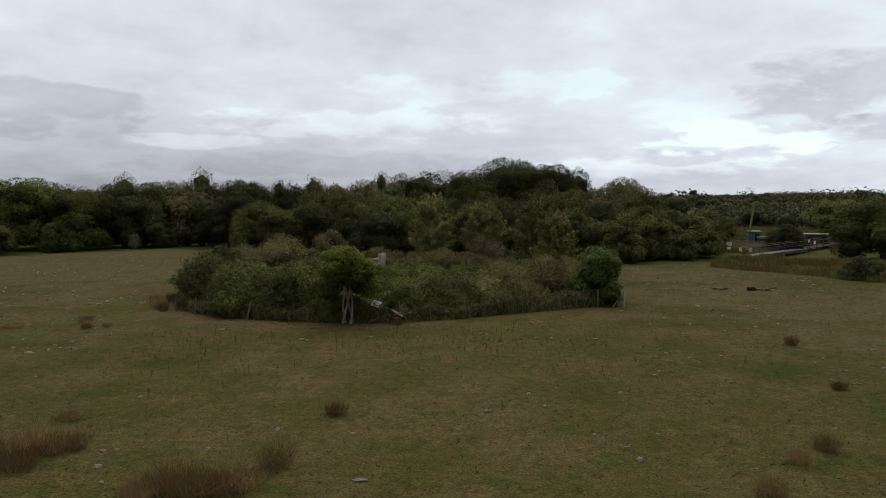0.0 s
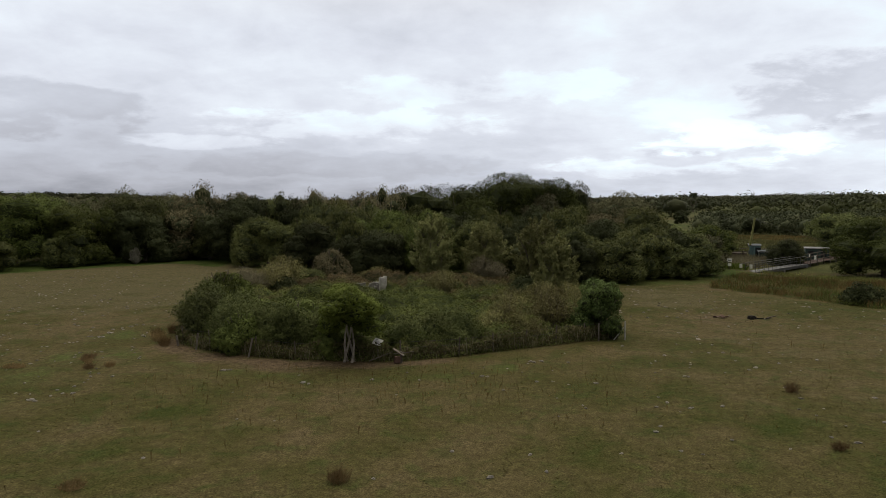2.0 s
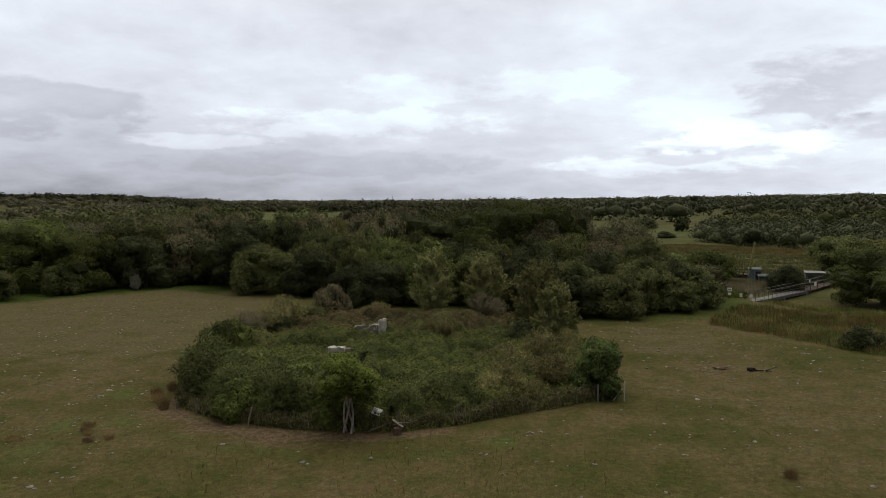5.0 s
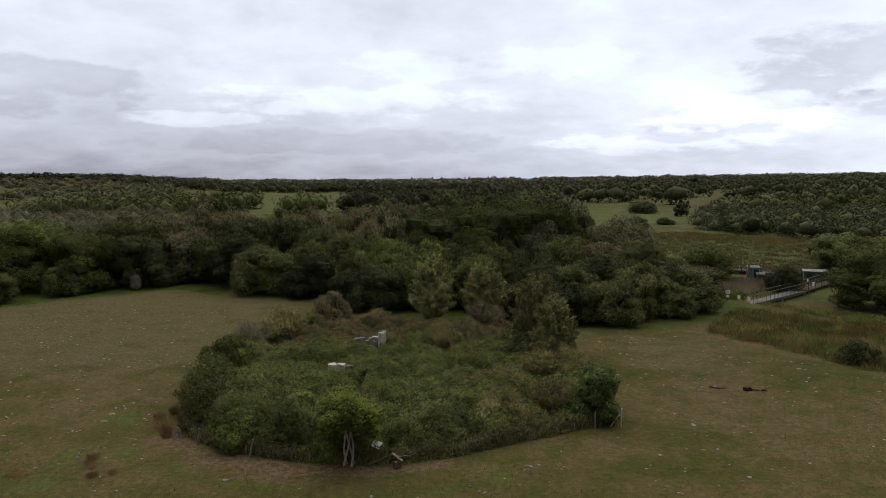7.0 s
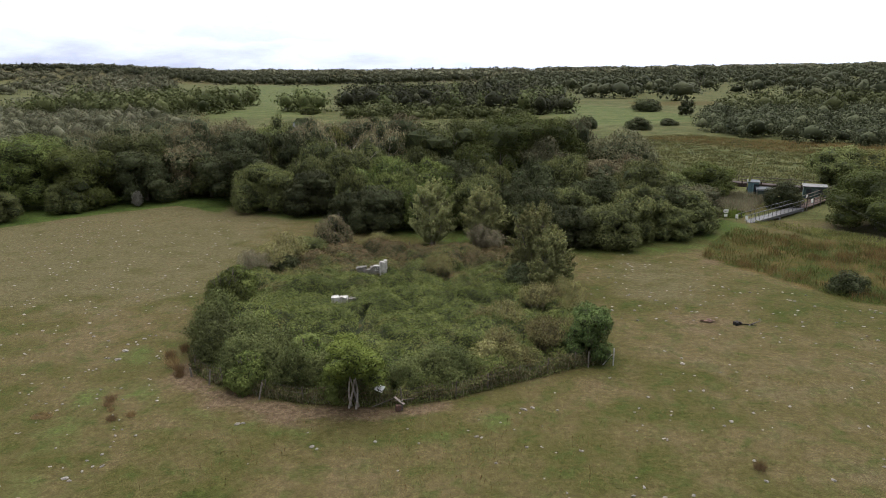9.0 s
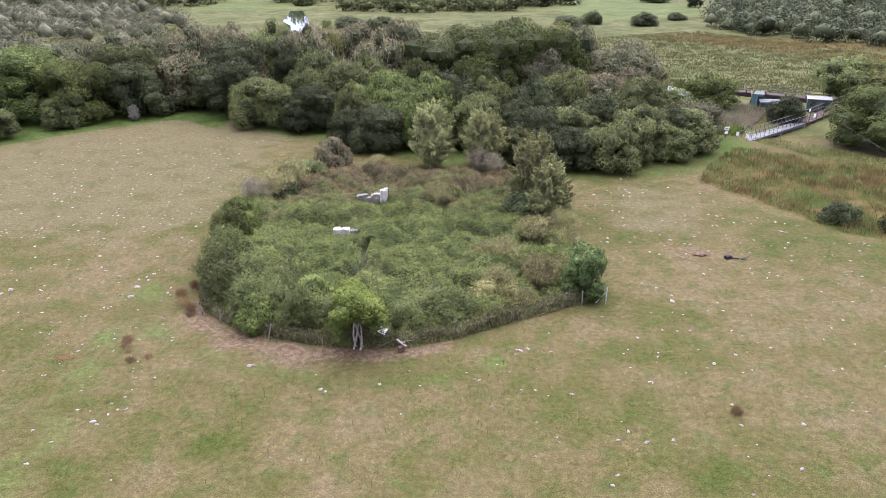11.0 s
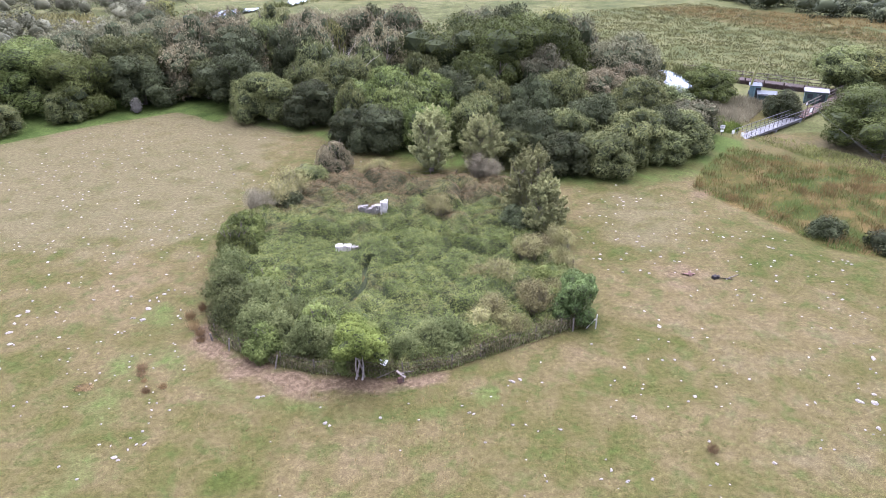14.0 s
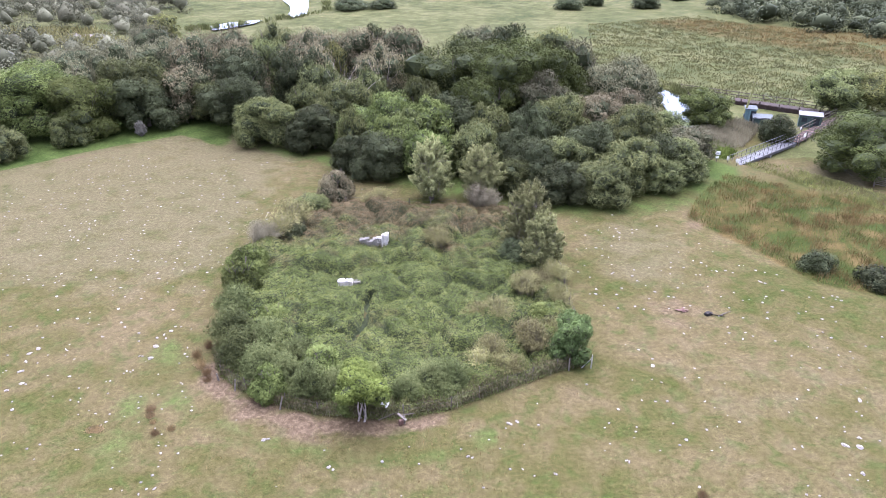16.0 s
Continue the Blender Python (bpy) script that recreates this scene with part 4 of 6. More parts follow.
def twig_mesh(leaf, variant):
    """A feathery, half-bare shrub: a fan of thin stems with small sprays up their length."""
    if (leaf, variant) in TWIGS:
        return TWIGS[leaf, variant]
    r = np.random.default_rng(variant + 40)
    stems, steps = 150, 30
    a, w = r.uniform(0, 6.28, stems), np.sqrt(r.uniform(0, 1, stems))
    reach = np.stack([np.cos(a) * w, np.sin(a) * w, 2.0 - 1.05 * w ** 2 * r.uniform(0.6, 1.1, stems)], axis=-1)
    t = np.tile(np.linspace(0.22, 1.0, steps), (stems, 1))
    curve = np.stack([reach[:, None, k] * t ** (1.25 if k < 2 else 0.85) for k in range(3)], axis=-1)
    at = curve.reshape(-1, 3) + r.normal(0, 0.065, (stems * steps, 3))
    way = np.repeat(unit(reach * np.array([0.9, 0.9, 1])), steps, axis=0)
    out = unit(np.stack([at[:, 0], at[:, 1], 0.6 + 0 * at[:, 0]], axis=-1))
    v, f = sprigs(at, out, 0.12, 0.035, r, 0.6, way)
    v2, f2 = leaves(reach * 0.5, np.stack([np.cos(a), np.sin(a), 0 * a], axis=-1), 1.9, 0.03, r, 0.1, reach)
    me = mesh_of("crown", np.concatenate([v, v2]), [f, f2 + len(v)], [LEAF[leaf], LEAF["dead"]])
    TWIGS[leaf, variant] = me
    return me


def twiggy(leaf, x, y, r, top, label):
    COUNT[0] += 1
    root = tagged(new("shrub"), label, "shrub", "shrubs of the enclosure")
    root.location, root.rotation_euler = (x, y, float(height(x, y)) - 0.05), (0, 0, COUNT[0] * 2.4)
    for k in range(2):
        stem = under(new("crown", twig_mesh(leaf, (COUNT[0] + k) % 3)), root)
        stem.location, stem.scale, stem.rotation_euler = ((k - 0.5) * r * 0.7, 0, 0), (r * 0.85, r * 0.85, top / 2 * (1 - 0.2 * k)), (0, 0, k * 1.9)
    return root


BROOMS = {}


def broom_mesh(variant):
    """A dense bush of upswept green wands, one across and two high."""
    if variant in BROOMS:
        return BROOMS[variant]
    r = np.random.default_rng(variant + 90)
    wands, steps = 420, 28
    a, w = r.uniform(0, 6.28, wands), np.sqrt(r.uniform(0, 1, wands))
    side = 1 + 0.22 * np.sin(3 * a + variant) + 0.12 * np.sin(7 * a)
    reach = np.stack([np.cos(a) * w * side, np.sin(a) * w * side, (2.0 - 1.15 * w ** 1.7) * r.uniform(0.72, 1.08, wands)], axis=-1)
    t = r.uniform(0.3, 1.0, (wands, steps)) ** 0.7
    curve = np.stack([reach[:, None, k] * t ** (0.8 if k < 2 else 1.15) for k in range(3)], axis=-1)
    at = curve.reshape(-1, 3) + r.normal(0, 0.05, (wands * steps, 3))
    way = np.repeat(unit(reach * np.array([0.8, 0.8, 1])), steps, axis=0)
    out = unit(np.stack([at[:, 0], at[:, 1], 0.7 + 0 * at[:, 0]], axis=-1))
    v, f = sprigs(at, out, 0.11, 0.04, r, 0.45, way)
    # the core's dark colour paints the shade deep between the wands
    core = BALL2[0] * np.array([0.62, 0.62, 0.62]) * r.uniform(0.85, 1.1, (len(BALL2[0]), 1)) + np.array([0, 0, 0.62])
    me = mesh_of("crown", np.concatenate([v, core]), [f, BALL2[1] + len(v)], [LEAF["broom"], PAINTED_SHADE])
    BROOMS[variant] = me
    return me


def broom(x, y, r, top, label):
    COUNT[0] += 1
    root = tagged(new("shrub"), label, "shrub", "shrubs of the enclosure")
    root.location, root.rotation_euler = (x, y, float(height(x, y)) - 0.05), (0, 0, COUNT[0] * 2.4)
    crown = under(new("crown", broom_mesh(COUNT[0] % 4)), root)
    crown.scale = (r, r, top / 2)
    return root


GREYISH = "grey-green bushy shrub on the enclosure's edge"
for x, y, r, top in ((-14.4, 42.8, 1.8, 3.1), (-12.5, 41.2, 1.7, 2.9), (-10.5, 40.0, 1.6, 2.8), (-8.6, 39.0, 1.5, 3.1), (-6.9, 38.7, 1.3, 2.6), (-15.6, 45.6, 1.8, 3.2),
                     (-12.8, 44.4, 1.8, 2.9), (-10.2, 42.4, 1.6, 2.6), (-16.2, 48.8, 1.7, 3.2)):
    broom(x, y, r, top, GREYISH)
for x, y, r, top in ((-16.7, 52.3, 1.7, 3.3), (-17.0, 56.5, 1.7, 2.6), (-11.4, 39.2, 1.4, 2.3), (-8.2, 40.8, 1.6, 2.6), (-5.6, 39.9, 1.4, 1.8), (-13.0, 47.4, 1.5, 2.0), (-6.2, 37.9, 1.1, 1.9)):
    shrub("bush", "green", x, y, r, top, "dull green shrub among the brambles")
for x, y, r, top in ((-0.4, 39.5, 1.7, 2.6), (-1.9, 38.7, 1.3, 2.2), (0.9, 39.8, 1.4, 2.4)):
    broom(x, y, r, top, "soft grey-green broom shrub")
twiggy("straw", -15.2, 64.6, 2.6, 3.5, "pale leafless shrub over the brambles")
twiggy("dead", -17.0, 62.2, 1.7, 2.8, "grey leafless shrub over the brambles")
shrub("bush", "dark", -14.6, 63.4, 1.3, 1.8, "dark ivy-green shrub in the brambles")
shrub("bush", "brown", -11.6, 73.2, 1.9, 3.4, "brown-green hawthorn at the thicket's back")
shrub("bush", "olive", -14.2, 70.4, 2.0, 2.0, "olive shrub at the thicket's back")
twiggy("straw", -7.2, 72.2, 1.8, 1.7, "grey twiggy shrub at the thicket's back")
twiggy("dead", 4.6, 70.6, 1.9, 3.0, "grey-pink dead shrub at the thicket's back")
twiggy("straw", -0.4, 61.4, 1.8, 2.4, "straw-coloured shrub rising from the brambles")
shrub("bush", "olive", -0.4, 61.7, 1.0, 1.6, "yellowing shrub among the brambles")
twiggy("straw", 7.9, 52.6, 2.0, 2.5, "straw-coloured twiggy shrub in the brambles")
twiggy("straw", 3.9, 47.6, 2.0, 2.6, "yellowing twiggy shrub in the brambles")
shrub("bush", "olive", 2.9, 48.0, 0.9, 1.7, "yellow-green shrub in the brambles")
twiggy("straw", 6.9, 44.4, 1.9, 2.8, "grey leafless shrub by the fence")
twiggy("straw", 3.5, 42.2, 1.7, 2.5, "straw-coloured dead shrub by the fence")
twiggy("straw", 5.0, 41.4, 1.4, 1.9, "grey dead stems by the fence")
twiggy("straw", 8.8, 45.8, 1.4, 2.2, "brown twiggy shrub by the fence")
twiggy("straw", 10.0, 50.6, 1.2, 2.1, "pale twiggy shrub by the fence")
shrub("bush", "olive", 10.0, 63.0, 1.3, 3.0, "yellow-green shrub under the tree")
shrub("bush", "dark", 7.0, 58.6, 1.6, 2.2, "dark shrub under the tree")
twiggy("straw", 10.2, 54.6, 1.3, 2.2, "straw-coloured leafless shrub by the fence")
shrub("bush", "green", 8.4, 48.6, 1.2, 1.5, "green shrub among the brambles")
tree("round", "holly", 9.7, 43.2, 1.6, 3.7, "small dense dark holly tree at the fence corner", "holly_tree", 0.06, 10000, 0.085, group="")

# the small tree by the gate, on bare twisted stems
gate_tree = tagged(new("gate_tree"), "small bright-green round-headed tree on pale twisted stems", "tree")
gate_tree.location = (-4.9, 36.5, float(height(-4.9, 36.5)) - 0.04)
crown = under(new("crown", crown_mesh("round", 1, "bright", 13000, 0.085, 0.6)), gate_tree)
crown.location, crown.scale = (0.05, 0.2, 1.45), (1.62, 1.62, 1.35)
for k in range(4):
    bm = bmesh.new()
    a = k * 1.6 + 0.4
    pts = [Vector((0.30 * math.cos(a + 0.5 * h) * (1 - 0.12 * h), 0.24 * math.sin(a + 0.9 * h) * (1 - 0.15 * h), h * 0.52 - 0.05)) for h in range(5)]
    for p, q, r in zip(pts, pts[1:], (0.075, 0.062, 0.052, 0.046)):
        rod(p, q, r, r * 0.85, 7, bm)
    part("stem", bm, DRIFTWOOD, gate_tree, "pale twisted bare stem")

# ---- distant country ----
def far_wood(name, spots, leaf, label, sprays=120, big=0.20):
    """Woodland too far off to count: joined small crowns at the rows (x, y, radius, height) of spots."""
    rng = np.random.default_rng(len(spots) + 3)
    S = np.array(spots) * np.array([1, 1, 1.2, 1])
    Z = height(S[:, 0], S[:, 1])
    n = len(S)
    lobes = 9
    ang, rad = rng.uniform(0, 6.28, (n, lobes)), np.sqrt(rng.uniform(0, 1, (n, lobes))) * 0.68
    C = np.stack([np.cos(ang) * rad, np.sin(ang) * rad, 0.70 - 0.40 * rad ** 2 + rng.normal(0, 0.05, (n, lobes))], axis=-1)
    C[:, 5:, 2] = rng.uniform(0.10, 0.35, (n, 4))
    C[:, 0] = (0, 0, 0.62)
    W = rng.uniform(0.38, 0.58, (n, lobes, 1)) * np.array([1, 1, 0.62])
    W[:, 0] = (0.62, 0.62, 0.34)
    which = rng.integers(0, lobes, (n, sprays))
    rows = np.arange(n)[:, None]
    d = unit(rng.normal(0, 1, (n, sprays, 3)) + np.array([0, 0, 0.1]))
    p = C[rows, which] + d * W[rows, which] * rng.uniform(0.75, 1.08, (n, sprays, 1))
    p[..., 2] = np.maximum(p[..., 2], 0.03)
    at = p * S[:, None, [2, 2, 3]] + np.stack([S[:, 0], S[:, 1], Z - 0.2], axis=-1)[:, None]
    size = np.repeat(S[:, 2], sprays)[:, None] * big
    v, f = sprigs(at.reshape(-1, 3), unit(d.reshape(-1, 3) + np.array([0, 0, 0.25])), size * 1.25, size * 0.95, rng, 0.26)
    # the leafy mass of each head bulges where its lobes stand out
    bv, bf = BALL1
    bulge = np.full((n, len(bv)), 0.42)
    for k in range(lobes):
        toward = unit(C[:, k] - np.array([0, 0, 0.42]))
        bulge = np.maximum(bulge, 0.42 + 0.20 * smooth_step(0.55, 1.0, np.einsum("nk,vk->nv", toward, bv)))
    heart = bv[None] * np.array([0.92, 0.92, 0.54]) * (bulge * rng.uniform(0.85, 1.12, bulge.shape))[..., None] + np.array([0, 0, 0.42])
    heart[..., 2] = np.maximum(heart[..., 2], 0)
    heart = heart * S[:, None, [2, 2, 3]] + np.stack([S[:, 0], S[:, 1], Z - 0.2], axis=-1)[:, None]
    hf = (bf[None] + np.arange(n)[:, None, None] * len(bv)).reshape(-1, 3) + len(v)
    return tagged(new(name, mesh_of(name, np.concatenate([v, heart.reshape(-1, 3)]), [f, hf], [LEAF[leaf], LEAF[leaf]], True)), label, "woodland", kind="stuff")


def fill(poly, count, r, h, seed, gap=0.8, clear=()):
    """Random places for crowns in a polygon, at most so many, none too near another, and clear of the polygons given."""
    rng = np.random.default_rng(seed)
    p = np.array(poly)
    out = []
    for _ in range(count * 6):
        x, y = rng.uniform(p[:, 0].min(), p[:, 0].max()), rng.uniform(p[:, 1].min(), p[:, 1].max())
        if inside(x, y, poly) < 0 or any(inside(x, y, q) > -3 for q in clear):
            continue
        s = rng.uniform(*r)
        if any((x - a) ** 2 + (y - b) ** 2 < (gap * (s + c)) ** 2 for a, b, c, _ in out[-260:]):
            continue
        out.append((x, y, s, rng.uniform(*h) * s / ((r[0] + r[1]) / 2)))
        if len(out) >= count:
            break
    return out


CARR = [(-60, 122), (-66, 102), (-74, 92), (-84, 96), (-160, 200), (-215, 300), (-150, 330), (-118, 290), (-82, 235), (-78, 205), (-66, 160), (-56, 140)]
REEDBED = [(-128, 196), (-92, 193), (-78, 178), (-70, 160), (-88, 168), (-110, 183), (-140, 190)]
far_wood("grey_scrub", fill(CARR, 230, (2.6, 4.4), (4.5, 7.0), 1, 0.75, (BACKWATER, REEDBED)), "far_grey", "dense grey willow scrub over the wet valley floor", 478, 0.075)
far_wood("dark_scrub", fill(CARR, 90, (2.4, 4.2), (4.5, 7.2), 2, 0.9, (BACKWATER, REEDBED)), "far_grey", "dark green willow scrub in the wet valley", 478, 0.075)
CENTRE = [(-56, 372), (-44, 345), (-20, 335), (20, 318), (44, 310), (56, 318), (62, 380), (70, 440), (60, 520), (-60, 520), (-50, 420)]
far_wood("far_wood", fill(CENTRE, 180, (5.0, 8.5), (8.5, 14.5), 3, 0.62), "far_dark", "dark broad-leaved wood across the marsh", 269, 0.107)
far_wood("far_wood", fill(CENTRE, 70, (4.0, 6.5), (8.5, 12.0), 4, 0.62), "far_green", "green trees in the wood across the marsh", 269, 0.128)
EAST = [(77, 224), (90, 196), (102, 181), (112, 168), (140, 150), (165, 150), (235, 260), (225, 330), (160, 330), (112, 300), (96, 255)]
far_wood("willow_scrub", fill(EAST, 480, (3.0, 5.0), (4.6, 6.6), 5, 0.5), "far_dark", "low dark willow scrub beyond the marsh", 314, 0.095)
EAST_BACK = [(108, 262), (135, 262), (200, 250), (330, 260), (310, 370), (200, 378), (150, 345), (118, 312)]
far_wood("far_wood", fill(EAST_BACK, 110, (5.0, 7.5), (8.0, 11.0), 6, 0.7), "far_green", "taller green trees behind the scrub", 269, 0.107)
BACK_RIGHT = [(66, 432), (110, 440), (180, 438), (230, 390), (330, 390), (700, 700), (1150, 1500), (250, 1500), (60, 1300), (40, 700)]
far_wood("far_wood", fill(BACK_RIGHT, 700, (8.0, 13.0), (8.0, 17.0), 7, 0.45), "far_dark", "continuous dark woodland on the rising ground", 141, 0.124)
FIELDS = ([(-240, 420), (-420, 560), (-400, 650), (-240, 500)], [(-520, 740), (-780, 980), (-720, 1080), (-480, 850)])
MID_LEFT = [(-150, 335), (-255, 300), (-500, 500), (-1000, 1250), (-480, 1250), (-320, 850)]
far_wood("far_wood", fill(MID_LEFT, 380, (6.0, 11.0), (5.5, 12.0), 8, 0.55, FIELDS), "far_grey", "mixed hedges and copses down the valley", 163, 0.124)
far_wood("far_wood", fill([(-370, 1120), (-150, 980), (60, 1250), (40, 1500), (-420, 1600), (-700, 1300), (-520, 1180)], 300, (9, 14), (12, 17), 9, 0.5), "far_dark", "far line of dark trees across the valley", 96, 0.148)
RIDGE = [(-2300, 2300), (-1500, 2280), (-850, 2300), (-300, 1750), (400, 1700), (1500, 1600), (2200, 2000), (2400, 3000), (-2600, 3000)]
far_wood("far_wood", fill(RIDGE, 700, (22, 40), (11, 16), 10, 0.45), "far_grey", "woods along the far ridge", 74, 0.165)
far_wood("far_hedge", fill([(-1900, 1850), (-700, 1650), (-720, 1700), (-1900, 1900)], 90, (9, 16), (9, 14), 12, 0.4) + fill([(-1700, 1500), (-500, 1330), (-520, 1390), (-1700, 1580)], 90, (8, 14), (8, 13), 13, 0.4),
         "far_dark", "hedgerow trees on the far slope", 48, 0.264)

far_wood("far_wood", fill([(-122, 300), (-108, 345), (-112, 430), (-210, 430), (-190, 310)], 70, (5, 8), (9.5, 13), 15, 0.6), "far_green", "green trees along the river meadow", 238, 0.135)
far_wood("low_scrub", fill([(-44, 296), (-8, 286), (30, 292), (30, 312), (-20, 330), (-44, 338)], 60, (3, 5), (4, 6), 16, 0.7), "far_green", "low olive scrub before the far wood", 209, 0.148)
far_wood("low_scrub", fill([(-84, 350), (-56, 344), (-56, 362), (-84, 368)], 8, (5, 7), (10, 14), 17, 0.6), "far_green", "clump of trees out on the marsh", 238, 0.135)

# single trees and bushes out on the marsh
MARSH = "bushes on the marsh"
for kind, leaf, x, y, r, top, label in (
        ("bush", "dark", -29, 232, 6.0, 5.0, "dark rounded scrub on the open marsh"), ("bush", "dark", -19, 234, 5.0, 4.4, "dark rounded scrub on the open marsh"),
        ("bush", "dark", 40, 231, 5.2, 5.0, "dark bush on the open marsh"), ("bush", "dark", 49, 238, 3.6, 5.6, "dark bush on the open marsh"),
        ("bush", "dark", 64, 232, 4.8, 5.4, "dark bush on the open marsh"), ("bush", "dark", 80, 250, 3.6, 3.4, "low bush at the scrub's edge"),
        ("round", "dark", 104, 303, 3.2, 7.0, "small round tree on the far pasture"), ("bush", "dark", 97, 334, 7.5, 8.5, "dark thicket on the far pasture"),
        ("round", "yellow", -68, 176, 4.2, 7.6, "yellow-green willow on the river bank"), ("bush", "green", -62, 330, 5.0, 6.0, "low green bush on the far marsh")):
    tree(kind, leaf, x, y, r, top, label, "bush" if kind == "bush" else "tree", 0.0, 6000, 0.075, category="bush" if kind == "bush" else "tree", group=MARSH)

# ---- in the enclosure: ruined walls, fence, sign and stile ----
def on(x, y):
    return float(height(x, y))


def rough_block(x, y, z, sx, sy, sz, seed, turn=0, mat=STONE, name="stone_block", parent=None, label=""):
    """A weathered stone block with uneven faces."""
    bm = bmesh.new()
    bmesh.ops.create_cube(bm, size=1)
    bmesh.ops.subdivide_edges(bm, edges=bm.edges[:], cuts=3, use_grid_fill=True)
    for v in bm.verts:
        n = noise.noise_vector(v.co * 2.3 + Vector((seed, seed * 1.7, 0)))
        v.co += n * 0.09
        v.co.x *= 1 - 0.12 * max(0, abs(v.co.y) + abs(v.co.z) - 0.7)
        v.co.z -= 0.12 * max(0, abs(v.co.x) - 0.38) * (v.co.z > 0)
    bmesh.ops.transform(bm, matrix=pose(x, y, z, 0, 0, turn) @ Matrix.Diagonal((sx, sy, sz, 1)), verts=bm.verts)
    return part(name, bm, mat, parent, label)


ruin = tagged(new("ruined_wall"), "broken pale limestone wall end standing in the brambles", "ruin")
ruin.location = (-6.2, 60.6, on(-6.2, 60.6))
rough_block(-1.05, 0, 0.55, 0.75, 0.5, 1.5, 1, 4, STONE, parent=ruin)
rough_block(-0.72, 0.12, 1.1, 0.45, 0.4, 0.5, 5, 10, STONE, parent=ruin)
rough_block(-0.35, 0.05, 0.45, 0.8, 0.5, 1.3, 2, -3, STONE, parent=ruin)
rough_block(0.25, 0.02, 0.62, 0.85, 0.5, 1.5, 3, 2, STONE, parent=ruin)
rough_block(0.42, 0.0, 1.22, 0.55, 0.42, 0.45, 6, 2, WHITE_STONE, parent=ruin)
rough_block(1.0, -0.12, 0.85, 0.62, 0.6, 1.95, 4, 3, WHITE_STONE, "standing_stone_slab", ruin, "bleached white upright slab")
rough_block(1.2, -0.05, 1.55, 0.3, 0.45, 0.8, 8, 6, WHITE_STONE, parent=ruin)
low_wall = tagged(new("ruined_wall"), "low course of three pale stone blocks among brambles", "ruin")
low_wall.location = (-7.7, 53.1, on(-7.7, 53.1))
rough_block(-0.68, 0, 0.42, 0.62, 0.5, 1.15, 11, 2, WHITE_STONE, parent=low_wall)
rough_block(-0.02, 0.03, 0.42, 0.62, 0.5, 1.15, 12, -2, WHITE_STONE, parent=low_wall)
rough_block(0.65, 0.05, 0.36, 0.62, 0.5, 1.05, 13, 4, STONE, parent=low_wall)

fence = tagged(new("fence"), "old wire fence of grey weathered posts round the thicket", "fence")
rf = random.Random(4)
posts = []
for (x0, y0), (x1, y1) in zip(ENCLOSURE, ENCLOSURE[1:] + ENCLOSURE[:1]):
    n = max(1, round(math.hypot(x1 - x0, y1 - y0) / 2.6))
    for k in range(n):
        posts.append((-3 + (x0 + (x1 - x0) * k / n + 3) * 0.985, 54 + (y0 + (y1 - y0) * k / n - 54) * 0.985))
tops = []
for x, y in posts:
    lean = Vector((rf.uniform(-0.09, 0.09), rf.uniform(-0.09, 0.09), 1.15 + rf.uniform(-0.1, 0.12)))
    base = Vector((x, y, on(x, y) - 0.12))
    part("post", rod(base, base + lean, 0.04, 0.035, 7), BARK if rf.random() < 0.7 else GREY_WOOD, fence)
    tops.append(base + lean)
for h in (0.12, 0.42, 0.75):
    bm = bmesh.new()
    for a, b in zip(tops, tops[1:] + tops[:1]):
        rod(a - Vector((0, 0, h)), b - Vector((0, 0, h)), 0.006, None, 4, bm)
    part("wire", bm, CABLE, fence, "thin rusted fence wire")


def bare_post(x, y, dx, dy, h, r, label, mat=PALE_BARK):
    ob = part("fence_post", rod((0, 0, -0.15), (dx, dy, h), r, r * 0.9, 8), mat, None, label)
    ob.location = (x, y, on(x, y))
    return tagged(ob, category="post", group="bleached fence posts")


bare_post(10.95, 42.0, 0.02, 0.0, 1.15, 0.045, "bleached white corner post of the fence", WHITE_STONE)
bare_post(10.2, 42.05, 0.68, -0.02, 0.75, 0.035, "bleached white bracing post leaning on the corner post", WHITE_STONE)
bare_post(9.3, 41.65, 0.0, 0.0, 1.05, 0.05, "pale grey fence post under the holly", PALE_BARK)
bare_post(-14.0, 39.5, 0.14, 0.0, 0.95, 0.06, "pale grey leaning fence post")
bare_post(-10.5, 37.5, 0.26, 0.05, 1.0, 0.05, "bleached thin fence post leaning outwards")
bare_post(-15.4, 40.6, -0.1, 0.0, 0.6, 0.07, "short pale stump of a post")

# dead stems along the front fence
rs = np.random.default_rng(21)
k = 1000
u = rs.uniform(0, 1, k) ** 0.9
edge_pts = np.array([(-16.6, 43.5), (-15.4, 40.9), (-13.2, 39.1), (-10.3, 37.6), (-7.9, 36.8), (-4.9, 36.5), (-2.2, 36.4), (0.9, 37.3), (4.8, 39.4), (8.6, 41.4), (10.7, 42.3)])
seg = np.concatenate([[0], np.cumsum(np.hypot(*np.diff(edge_pts, axis=0).T))])
px, py = np.interp(u * seg[-1], seg, edge_pts[:, 0]), np.interp(u * seg[-1], seg, edge_pts[:, 1])
py = py + rs.uniform(-0.05, 1.0, k)
hh = rs.uniform(0.2, 1.25, k) * (0.75 + 0.25 * (px > -1))
sv, sf = leaves(np.stack([px, py, height(px, py) + hh * 0.48], axis=-1), unit(np.stack([rs.normal(0, 1, k), -np.ones(k), np.zeros(k)], axis=-1)), 0.8, 0.025, rs, 0.1,
                np.stack([rs.normal(0, 0.18, k), rs.normal(0, 0.18, k), np.ones(k) * 1.3], axis=-1))
